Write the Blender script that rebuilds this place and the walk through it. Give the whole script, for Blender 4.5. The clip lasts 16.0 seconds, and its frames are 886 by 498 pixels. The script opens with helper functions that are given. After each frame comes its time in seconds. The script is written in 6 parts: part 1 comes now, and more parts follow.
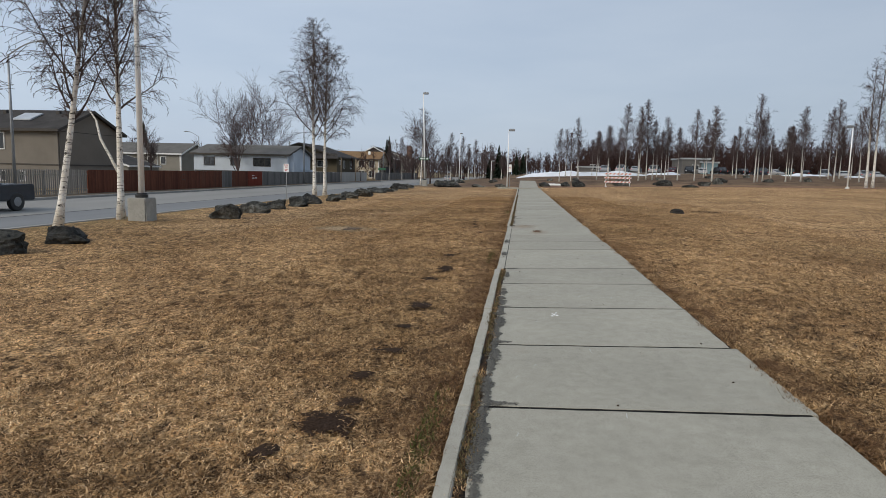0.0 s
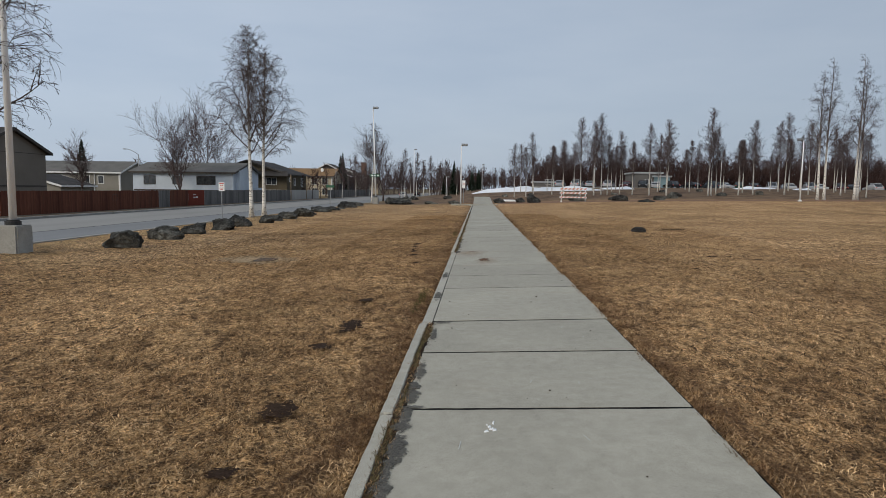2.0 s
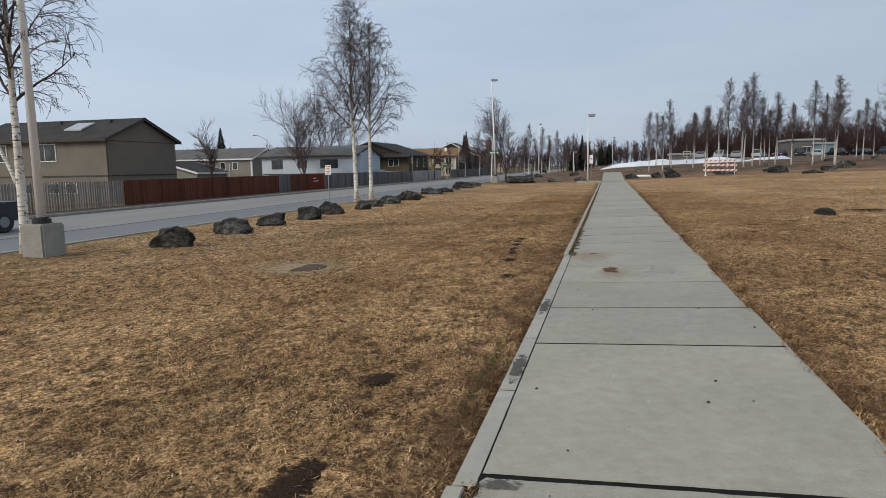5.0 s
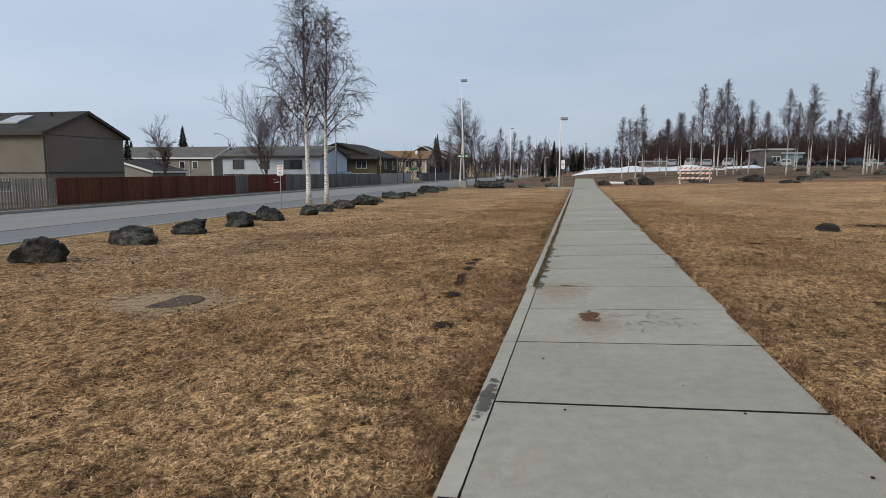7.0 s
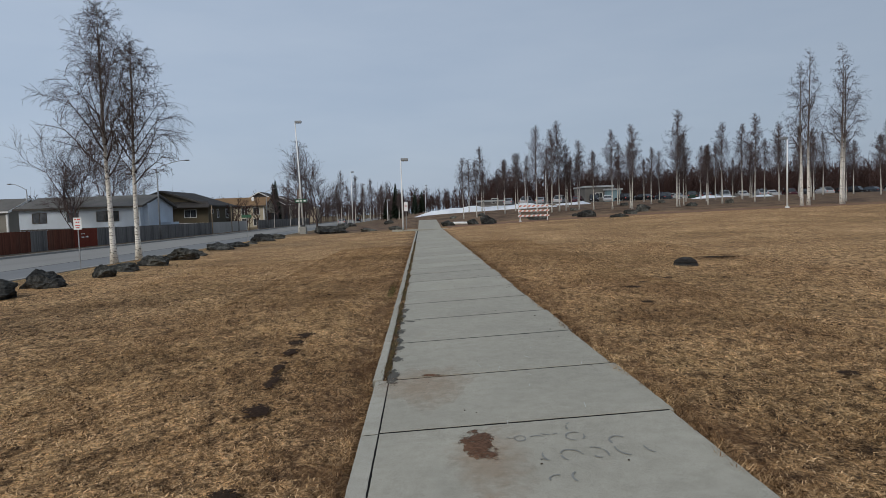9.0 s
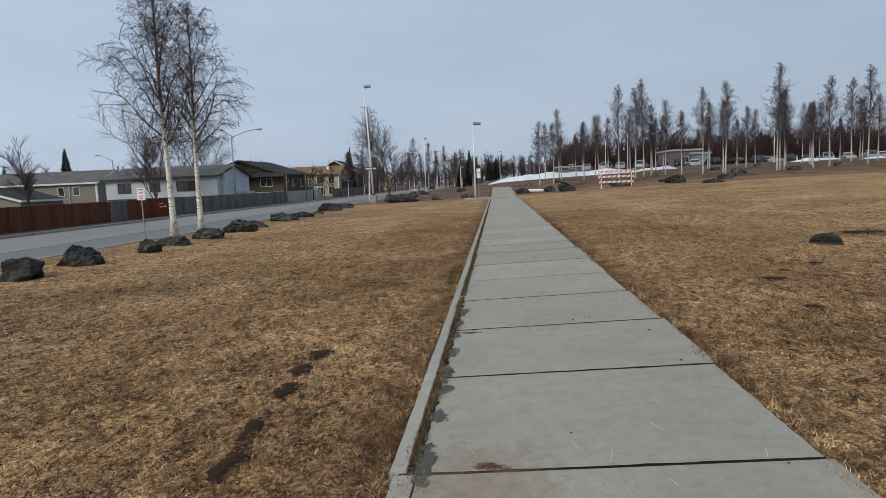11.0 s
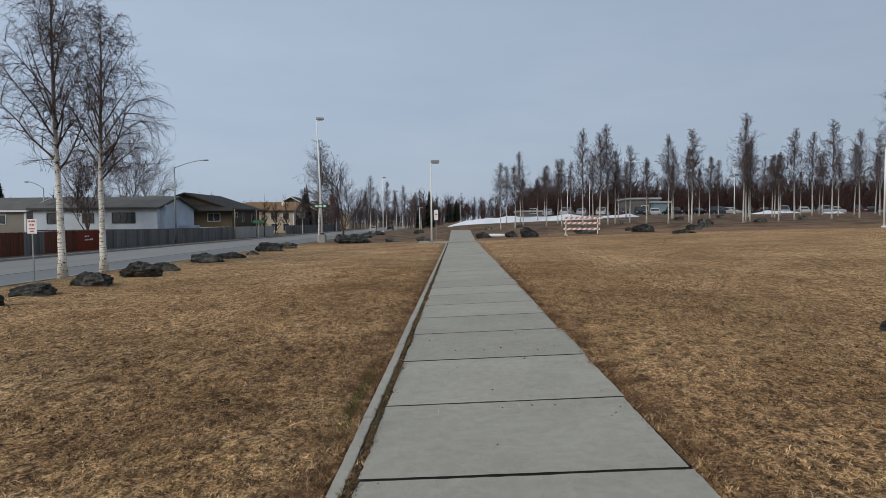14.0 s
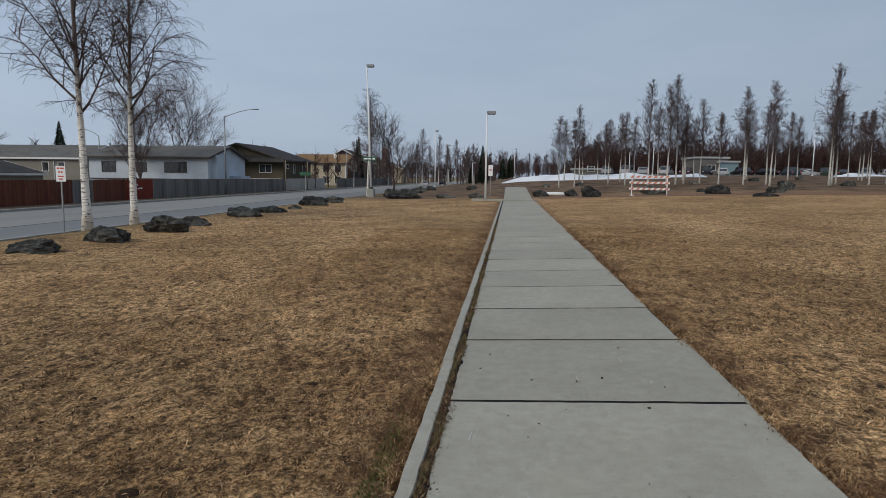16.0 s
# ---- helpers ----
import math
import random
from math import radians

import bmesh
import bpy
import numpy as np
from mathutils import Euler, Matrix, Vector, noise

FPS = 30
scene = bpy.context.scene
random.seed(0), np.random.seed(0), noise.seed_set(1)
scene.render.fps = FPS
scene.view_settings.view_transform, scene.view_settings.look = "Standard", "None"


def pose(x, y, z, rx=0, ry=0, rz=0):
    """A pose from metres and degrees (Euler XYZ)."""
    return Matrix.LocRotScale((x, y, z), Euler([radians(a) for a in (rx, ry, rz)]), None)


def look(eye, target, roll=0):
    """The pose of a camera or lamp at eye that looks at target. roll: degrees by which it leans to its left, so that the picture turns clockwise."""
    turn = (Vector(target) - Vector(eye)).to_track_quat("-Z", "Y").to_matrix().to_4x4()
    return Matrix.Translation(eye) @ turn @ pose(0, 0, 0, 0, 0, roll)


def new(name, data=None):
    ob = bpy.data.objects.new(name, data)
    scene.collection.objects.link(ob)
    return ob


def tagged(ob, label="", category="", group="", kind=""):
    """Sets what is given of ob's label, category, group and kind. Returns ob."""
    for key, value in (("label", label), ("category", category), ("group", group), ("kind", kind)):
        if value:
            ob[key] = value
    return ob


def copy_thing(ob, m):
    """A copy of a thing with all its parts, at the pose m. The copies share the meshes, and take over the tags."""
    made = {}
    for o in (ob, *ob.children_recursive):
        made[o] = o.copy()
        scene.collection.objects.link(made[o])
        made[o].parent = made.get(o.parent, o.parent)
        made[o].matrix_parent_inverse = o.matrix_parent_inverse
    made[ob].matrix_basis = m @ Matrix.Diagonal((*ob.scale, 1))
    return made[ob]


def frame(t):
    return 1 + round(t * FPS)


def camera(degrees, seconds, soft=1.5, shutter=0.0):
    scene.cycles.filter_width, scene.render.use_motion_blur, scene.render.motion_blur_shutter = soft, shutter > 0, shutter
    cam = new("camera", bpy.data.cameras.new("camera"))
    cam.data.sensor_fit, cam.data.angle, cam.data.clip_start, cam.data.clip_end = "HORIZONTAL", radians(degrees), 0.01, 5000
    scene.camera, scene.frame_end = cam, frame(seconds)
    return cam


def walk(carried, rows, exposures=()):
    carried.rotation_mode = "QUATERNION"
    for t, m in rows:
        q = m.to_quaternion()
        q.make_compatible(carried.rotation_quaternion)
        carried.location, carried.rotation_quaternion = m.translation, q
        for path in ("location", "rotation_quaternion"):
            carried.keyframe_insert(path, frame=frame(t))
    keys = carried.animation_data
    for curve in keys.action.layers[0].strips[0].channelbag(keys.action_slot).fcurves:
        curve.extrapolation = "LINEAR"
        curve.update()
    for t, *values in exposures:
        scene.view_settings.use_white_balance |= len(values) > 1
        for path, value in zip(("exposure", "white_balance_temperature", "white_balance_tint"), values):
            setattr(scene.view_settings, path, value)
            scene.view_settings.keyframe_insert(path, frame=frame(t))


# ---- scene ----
cam = camera(69.4, 16.0, soft=0.85)
METRES, EYE, TILT, LEAN, TURN = 18.03, 1.6, 0.0, 0.0, 7.8
PATH = [
    (0, (0.223, -3.091, 1.496), (-0.012, -1.12, 1.257), 1.4),
    (0.5, (0.334, -2.457, 1.486), (-0.001, -0.499, 1.254), -0.3),
    (1, (0.443, -1.695, 1.512), (0.303, 0.289, 1.304), 0.4),
    (1.5, (0.508, -1.035, 1.548), (0.371, 0.955, 1.403), 0.6),
    (2, (0.526, -0.305, 1.561), (0.419, 1.683, 1.374), 0.8),
    (2.5, (0.592, 0.377, 1.552), (0.529, 2.368, 1.371), 1.2),
    (3, (0.579, 1.08, 1.529), (0.271, 3.037, 1.253), 0.0),
    (3.5, (0.61, 1.827, 1.553), (0.389, 3.8, 1.312), 0.1),
    (3.7, (0.612, 2.111, 1.593), (0.364, 4.081, 1.351), -0.5),
    (5.8, (0.641, 5.519, 1.555), (0.079, 7.421, 1.301), -0.0),
    (6, (0.632, 5.824, 1.552), (0.155, 7.754, 1.335), -1.6),
    (6.5, (0.577, 6.523, 1.528), (0.098, 8.453, 1.31), -1.2),
    (7, (0.536, 7.235, 1.524), (0.123, 9.177, 1.28), 0.1),
    (7.5, (0.469, 7.866, 1.505), (-0.093, 9.782, 1.392), -2.4),
    (8, (0.484, 8.616, 1.504), (0.231, 10.599, 1.47), -3.0),
    (8.5, (0.366, 9.284, 1.493), (-0.087, 11.228, 1.37), -3.1),
    (9, (0.36, 10.009, 1.506), (0.423, 12.005, 1.389), -1.9),
    (9.5, (0.243, 10.641, 1.489), (0.077, 12.621, 1.255), -2.6),
    (9.7, (0.216, 10.894, 1.483), (0.041, 12.876, 1.276), -2.6),
    (11.8, (0.617, 13.784, 1.542), (0.449, 15.765, 1.33), -1.8),
    (12, (0.619, 14.072, 1.556), (0.465, 16.061, 1.417), -0.7),
    (12.5, (0.768, 14.771, 1.576), (0.859, 16.768, 1.521), 0.2),
    (13, (0.706, 15.44, 1.561), (0.554, 17.434, 1.591), 0.7),
    (13.5, (0.71, 16.201, 1.55), (0.705, 18.201, 1.52), 1.2),
    (14, (0.644, 16.848, 1.575), (0.6, 18.845, 1.488), -0.5),
    (14.5, (0.547, 17.586, 1.587), (0.547, 19.585, 1.532), -1.3),
    (15, (0.48, 18.26, 1.623), (0.308, 20.252, 1.662), -0.6),
    (15.5, (0.379, 18.941, 1.621), (0.077, 20.918, 1.582), 0.6),
    (16, (0.405, 19.67, 1.58), (0.203, 21.647, 1.355), 0.7),
]
walk(cam, [(t, look(eye, target, roll)) for t, eye, target, roll in PATH],
     exposures=[(0.0, 0.1, 6500, 10), (1.0, 0.11, 6500, 10), (1.5, 0, 6500, 10), (2, -0.04, 6500, 10), (3, 0, 6500, 10), (6, 0.1, 6480, 10), (7, 0.1, 6470, 10), (7.5, 0.08, 6430, 10), (8, -0.08, 6380, 10), (8.5, -0.18, 6340, 10), (9, -0.18, 6320, 10), (9.5, -0.12, 6320, 10), (12.5, 0.03, 6320, 10), (13, -0.11, 6320, 10), (14, -0.14, 6320, 10), (15.5, -0.17, 6280, 10), (16, -0.21, 6280, 10)])

# ---- world and light ----
SUN_ELEV, SUN_ROT = radians(35), radians(218)
world = bpy.data.worlds.new("overcast_sky")
scene.world = world
world.use_nodes = True
wt = world.node_tree
for n in list(wt.nodes):
    wt.nodes.remove(n)
w_out = wt.nodes.new("ShaderNodeOutputWorld")
w_bg = wt.nodes.new("ShaderNodeBackground")
w_bg.inputs["Strength"].default_value = 0.12
w_sky = wt.nodes.new("ShaderNodeTexSky")
w_sky.sky_type = "NISHITA"
w_sky.sun_disc = False
w_sky.sun_elevation, w_sky.sun_rotation = SUN_ELEV, SUN_ROT
w_sky.air_density, w_sky.dust_density, w_sky.ozone_density = 1.0, 2.5, 1.5
w_co = wt.nodes.new("ShaderNodeTexCoord")
w_map = wt.nodes.new("ShaderNodeMapping")
w_map.inputs["Scale"].default_value = (1.0, 1.0, 4.5)
w_map.inputs["Rotation"].default_value = (0.0, 0.12, 0.4)
w_noise = wt.nodes.new("ShaderNodeTexNoise")
w_noise.inputs["Scale"].default_value = 2.2
w_noise.inputs["Detail"].default_value = 7.0
w_noise.inputs["Roughness"].default_value = 0.55
w_ramp = wt.nodes.new("ShaderNodeValToRGB")
w_ramp.color_ramp.elements[0].position, w_ramp.color_ramp.elements[0].color = 0.3, (3.58, 4.30, 5.32, 1)
w_ramp.color_ramp.elements[1].position, w_ramp.color_ramp.elements[1].color = 0.75, (4.30, 4.95, 5.84, 1)
w_mix = wt.nodes.new("ShaderNodeMixRGB")
w_mix.inputs["Fac"].default_value = 0.86
wt.links.new(w_co.outputs["Generated"], w_map.inputs["Vector"])
wt.links.new(w_map.outputs["Vector"], w_noise.inputs["Vector"])
wt.links.new(w_noise.outputs["Fac"], w_ramp.inputs["Fac"])
wt.links.new(w_sky.outputs["Color"], w_mix.inputs["Color1"])
wt.links.new(w_ramp.outputs["Color"], w_mix.inputs["Color2"])
w_sep = wt.nodes.new("ShaderNodeSeparateXYZ")
wt.links.new(w_co.outputs["Generated"], w_sep.inputs[0])
w_grad = wt.nodes.new("ShaderNodeMapRange")
w_grad.inputs["From Min"].default_value, w_grad.inputs["From Max"].default_value = -0.7, 0.7
w_grad.inputs["To Min"].default_value, w_grad.inputs["To Max"].default_value = 1.12, 0.80
wt.links.new(w_sep.outputs["X"], w_grad.inputs["Value"])
w_mul = wt.nodes.new("ShaderNodeVectorMath")
w_mul.operation = "SCALE"
wt.links.new(w_mix.outputs["Color"], w_mul.inputs[0])
wt.links.new(w_grad.outputs[0], w_mul.inputs["Scale"])
wt.links.new(w_mul.outputs["Vector"], w_bg.inputs["Color"])
wt.links.new(w_bg.outputs["Background"], w_out.inputs["Surface"])

sun_data = bpy.data.lights.new("sun", "SUN")
sun_data.energy, sun_data.angle, sun_data.color = 1.75, radians(25), (1.0, 0.90, 0.74)
sun = new("sun", sun_data)
sun.matrix_world = look((0, 0, 60), (0 + 60 * math.sin(SUN_ROT) * -1, 60 * math.cos(SUN_ROT) * -1, 60 - 60 * math.tan(SUN_ELEV)))

# ---- materials ----


def shader(name, rough=0.8, metal=0.0):
    m = bpy.data.materials.new(name)
    m.use_nodes = True
    nt = m.node_tree
    b = nt.nodes["Principled BSDF"]
    b.inputs["Roughness"].default_value = rough
    b.inputs["Metallic"].default_value = metal
    if rough >= 0.75:
        b.inputs["Specular IOR Level"].default_value = 0.15
    return m, nt, b


def coords(nt, scale=(1, 1, 1), space="Object"):
    c = nt.nodes.new("ShaderNodeTexCoord")
    mp = nt.nodes.new("ShaderNodeMapping")
    mp.inputs["Scale"].default_value = scale
    nt.links.new(c.outputs[space], mp.inputs["Vector"])
    return mp.outputs["Vector"]


def world_pos(nt, scale=(1, 1, 1)):
    g = nt.nodes.new("ShaderNodeNewGeometry")
    mp = nt.nodes.new("ShaderNodeMapping")
    mp.inputs["Scale"].default_value = scale
    nt.links.new(g.outputs["Position"], mp.inputs["Vector"])
    return mp.outputs["Vector"]


def grain(nt, vec, scale, detail=4.0, rough=0.6):
    n = nt.nodes.new("ShaderNodeTexNoise")
    n.inputs["Scale"].default_value, n.inputs["Detail"].default_value, n.inputs["Roughness"].default_value = scale, detail, rough
    nt.links.new(vec, n.inputs["Vector"])
    return n.outputs["Fac"]


def ramp(nt, fac, stops):
    r = nt.nodes.new("ShaderNodeValToRGB")
    e = r.color_ramp.elements
    while len(e) < len(stops):
        e.new(0.5)
    for k, (p, c) in enumerate(stops):
        e[k].position, e[k].color = p, (*c, 1) if len(c) == 3 else c
    nt.links.new(fac, r.inputs["Fac"])
    return r.outputs["Color"]


def blend(nt, a, b, fac, mode="MIX"):
    x = nt.nodes.new("ShaderNodeMixRGB")
    x.blend_type = mode
    for sock, v in (("Color1", a), ("Color2", b), ("Fac", fac)):
        if isinstance(v, (int, float)):
            x.inputs[sock].default_value = v
        elif isinstance(v, tuple):
            x.inputs[sock].default_value = (*v, 1)
        else:
            nt.links.new(v, x.inputs[sock])
    return x.outputs["Color"]


def relief(nt, b, height, strength=0.4, dist=0.01):
    bp = nt.nodes.new("ShaderNodeBump")
    bp.inputs["Strength"].default_value, bp.inputs["Distance"].default_value = strength, dist
    nt.links.new(height, bp.inputs["Height"])
    nt.links.new(bp.outputs["Normal"], b.inputs["Normal"])


def worn(name, dark, light, big=1.5, fine=40.0, rough=0.8, metal=0.0, bump=0.3, dist=0.004, stretch=(1, 1, 1), obvar=0.0, dirt=None, board=0.0):
    """A worn surface: two colours mixed by coarse and fine grain."""
    m, nt, b = shader(name, rough, metal)
    v = coords(nt, stretch)
    n1, n2 = grain(nt, v, big, 5), grain(nt, v, fine, 3)
    c = blend(nt, ramp(nt, n1, [(0.3, dark), (0.7, light)]), ramp(nt, n2, [(0.3, dark), (0.7, light)]), 0.35)
    if dirt:
        n3 = grain(nt, v, big * 0.7, 6, 0.7)
        c = blend(nt, c, dirt, ramp(nt, n3, [(0.55, (0, 0, 0)), (0.75, (0.7, 0.7, 0.7))]))
    if board:
        ri = nt.nodes.new("ShaderNodeNewGeometry")
        c = blend(nt, c, ramp(nt, ri.outputs["Random Per Island"], [(0, (1 - board,) * 3), (1, (1.1, 1.1, 1.1))]), 1.0, "MULTIPLY")
    if obvar:
        oi = nt.nodes.new("ShaderNodeObjectInfo")
        c = blend(nt, c, ramp(nt, oi.outputs["Random"], [(0, (1 - obvar,) * 3), (1, (1, 1, 1))]), 1.0, "MULTIPLY")
    nt.links.new(c, b.inputs["Base Color"])
    relief(nt, b, n2, bump, dist)
    return m


def clumpy(nt, c):
    """Dark clumps and olive patches in the dead grass."""
    cl = grain(nt, world_pos(nt, (1.0, 0.7, 1.0)), 6.0, 5, 0.75)
    c = blend(nt, c, ramp(nt, cl, [(0.40, (0.36, 0.335, 0.31)), (0.48, (1.06, 1.04, 1.0)), (0.62, (1.30, 1.28, 1.20))]), 0.85, "MULTIPLY")
    wide = grain(nt, world_pos(nt, (1.0, 1.0, 1.0)), 0.13, 5, 0.65)
    return blend(nt, c, ramp(nt, wide, [(0.38, (0.86, 0.85, 0.80)), (0.50, (1.06, 1.05, 1.02)), (0.66, (1.12, 1.10, 1.08))]), 1.0, "MULTIPLY")


def make_turf():
    m, nt, b = shader("dead_turf", 0.95)
    b.inputs["Specular IOR Level"].default_value = 0.15
    v = world_pos(nt)
    big = grain(nt, v, 0.35, 4, 0.6)
    mid = grain(nt, v, 2.2, 6, 0.65)
    fib = grain(nt, v, 30.0, 6, 0.8)
    fin = grain(nt, v, 110.0, 3, 0.7)
    c1 = ramp(nt, mid, [(0.36, (0.30, 0.185, 0.09)), (0.5, (0.52, 0.345, 0.185)), (0.62, (0.66, 0.465, 0.27))])
    c2 = ramp(nt, fib, [(0.42, (0.055, 0.033, 0.017)), (0.5, (0.45, 0.30, 0.16)), (0.58, (0.90, 0.66, 0.41))])
    c = blend(nt, c1, c2, 0.72)
    tuft = grain(nt, world_pos(nt, (1.0, 0.6, 1.0)), 15.0, 5, 0.7)
    c = blend(nt, c, ramp(nt, tuft, [(0.42, (0.40, 0.37, 0.35)), (0.50, (1.0, 1.0, 1.0)), (0.60, (1.35, 1.32, 1.28))]), 0.9, "MULTIPLY")
    c = blend(nt, c, ramp(nt, big, [(0.35, (0.72, 0.66, 0.6)), (0.65, (1.08, 1.05, 1.0))]), 1.0, "MULTIPLY")
    c = blend(nt, c, ramp(nt, fin, [(0.35, (0.55, 0.52, 0.5)), (0.6, (1.12, 1.1, 1.08))]), 0.8, "MULTIPLY")
    # sparse bare-earth specks and faint green moss
    sp = grain(nt, world_pos(nt, (1.0, 0.6, 1.0)), 13.0, 6, 0.75)
    c = blend(nt, c, (0.055, 0.036, 0.025), ramp(nt, sp, [(0.37, (0.9, 0.9, 0.9)), (0.43, (0, 0, 0))]))
    gr = grain(nt, v, 0.9, 5, 0.7)
    c = blend(nt, c, (0.15, 0.14, 0.04), ramp(nt, gr, [(0.62, (0, 0, 0)), (0.75, (0.4, 0.4, 0.4))]))
    c = clumpy(nt, c)
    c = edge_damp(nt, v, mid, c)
    vx = nt.nodes.new("ShaderNodeSeparateXYZ")
    nt.links.new(v, vx.inputs[0])
    rd = nt.nodes.new("ShaderNodeMapRange")
    rd.inputs["From Min"].default_value, rd.inputs["From Max"].default_value = -9.5, -14.5
    nt.links.new(vx.outputs["X"], rd.inputs["Value"])
    sod = nt.nodes.new("ShaderNodeMath")
    sod.operation = "MULTIPLY"
    nt.links.new(rd.outputs[0], sod.inputs[0])
    nt.links.new(ramp(nt, grain(nt, v, 0.8, 6, 0.7), [(0.38, (0.95, 0.95, 0.95)), (0.62, (0.25, 0.25, 0.25))]), sod.inputs[1])
    lt = nt.nodes.new("ShaderNodeMapRange")
    lt.inputs["From Min"].default_value, lt.inputs["From Max"].default_value = 66.0, 73.0
    nt.links.new(vx.outputs["Y"], lt.inputs["Value"])
    c = blend(nt, c, ramp(nt, grain(nt, v, 0.5, 6, 0.7), [(0.4, (0.085, 0.052, 0.034)), (0.6, (0.20, 0.135, 0.085))]), lt.outputs[0])
    c = blend(nt, c, ramp(nt, mid, [(0.4, (0.10, 0.075, 0.045)), (0.6, (0.19, 0.16, 0.07))]), sod.outputs[0])
    nt.links.new(c, b.inputs["Base Color"])
    relief(nt, b, blend(nt, fib, fin, 0.4), 0.9, 0.03)
    return m


def make_blades():
    m, nt, b = shader("straw_blades", 0.9)
    b.inputs["Specular IOR Level"].default_value = 0.2
    g = nt.nodes.new("ShaderNodeNewGeometry")
    v = world_pos(nt)
    c = ramp(nt, g.outputs["Random Per Island"], [(0.0, (0.06, 0.035, 0.018)), (0.25, (0.27, 0.18, 0.095)), (0.65, (0.58, 0.425, 0.25)), (1.0, (0.86, 0.68, 0.46))])
    mid = grain(nt, v, 2.2, 6, 0.65)
    big = grain(nt, v, 0.35, 4, 0.6)
    c = blend(nt, c, ramp(nt, mid, [(0.32, (0.62, 0.55, 0.5)), (0.62, (1.05, 1.02, 1.0))]), 1.0, "MULTIPLY")
    c = blend(nt, c, ramp(nt, big, [(0.35, (0.72, 0.66, 0.6)), (0.65, (1.08, 1.05, 1.0))]), 1.0, "MULTIPLY")
    c = clumpy(nt, c)
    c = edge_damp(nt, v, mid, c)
    tuft = grain(nt, world_pos(nt, (1.0, 0.6, 1.0)), 15.0, 5, 0.7)
    c = blend(nt, c, ramp(nt, tuft, [(0.40, (0.5, 0.47, 0.45)), (0.52, (1.0, 1.0, 1.0)), (0.62, (1.2, 1.18, 1.15))]), 0.85, "MULTIPLY")
    nt.links.new(c, b.inputs["Base Color"])
    return m


def make_concrete(name, tone=(0.374, 0.354, 0.297), obvar=0.12):
    m, nt, b = shader(name, 0.85)
    b.inputs["Specular IOR Level"].default_value = 0.3
    v = world_pos(nt)
    n1, n2, n3 = grain(nt, v, 0.9, 5, 0.6), grain(nt, v, 9, 6, 0.7), grain(nt, v, 160, 3, 0.7)
    lo, hi = tuple(t * 0.93 for t in tone), tuple(t * 1.06 for t in tone)
    c = ramp(nt, n1, [(0.35, lo), (0.65, hi)])
    c = blend(nt, c, ramp(nt, n2, [(0.36, (0.90, 0.90, 0.88)), (0.6, (1.04, 1.04, 1.04))]), 1.0, "MULTIPLY")
    c = blend(nt, c, ramp(nt, n3, [(0.36, (0.74, 0.74, 0.73)), (0.52, (1.06, 1.06, 1.06)), (0.66, (1.16, 1.16, 1.15))]), 1.0, "MULTIPLY")
    brush = grain(nt, world_pos(nt, (1.2, 60, 1)), 4, 3, 0.6)
    c = blend(nt, c, ramp(nt, brush, [(0.3, (0.95, 0.95, 0.95)), (0.7, (1.03, 1.03, 1.03))]), 0.3, "MULTIPLY")
    warm = grain(nt, v, 0.6, 4, 0.7)
    c = blend(nt, c, (0.40, 0.33, 0.25), ramp(nt, warm, [(0.58, (0, 0, 0)), (0.8, (0.35, 0.35, 0.35))]))
    oi = nt.nodes.new("ShaderNodeObjectInfo")
    c = blend(nt, c, ramp(nt, oi.outputs["Random"], [(0, (1 - obvar,) * 3), (1, (1, 1, 1))]), 1.0, "MULTIPLY")
    nt.links.new(c, b.inputs["Base Color"])
    relief(nt, b, n3, 0.35, 0.003)
    return m


def make_birch_bark(name="birch_bark", low=3.2, top=6.5, tone=1.0):
    m, nt, b = shader(name, 0.75)
    v = coords(nt, (1, 1, 1))
    band = grain(nt, coords(nt, (3, 3, 26)), 1.0, 4, 0.7)
    knots = grain(nt, coords(nt, (6, 6, 9)), 1.0, 5, 0.7)
    c = ramp(nt, grain(nt, v, 3, 4), [(0.3, tuple(tone * q for q in (0.66, 0.62, 0.55))), (0.7, tuple(tone * q for q in (0.86, 0.84, 0.79)))])
    c = blend(nt, c, (0.10, 0.085, 0.075), ramp(nt, band, [(0.55, (0, 0, 0)), (0.62, (0.8, 0.8, 0.8))]))
    c = blend(nt, c, (0.05, 0.045, 0.04), ramp(nt, knots, [(0.57, (0, 0, 0)), (0.62, (1, 1, 1))]))
    sz = nt.nodes.new("ShaderNodeSeparateXYZ")
    nt.links.new(v, sz.inputs[0])
    up = nt.nodes.new("ShaderNodeMapRange")
    up.inputs["From Min"].default_value, up.inputs["From Max"].default_value = low, top
    up.inputs["To Max"].default_value = 0.92
    nt.links.new(sz.outputs["Z"], up.inputs["Value"])
    c = blend(nt, c, (0.10, 0.075, 0.066), up.outputs[0])
    nt.links.new(c, b.inputs["Base Color"])
    relief(nt, b, knots, 0.5, 0.01)
    return m


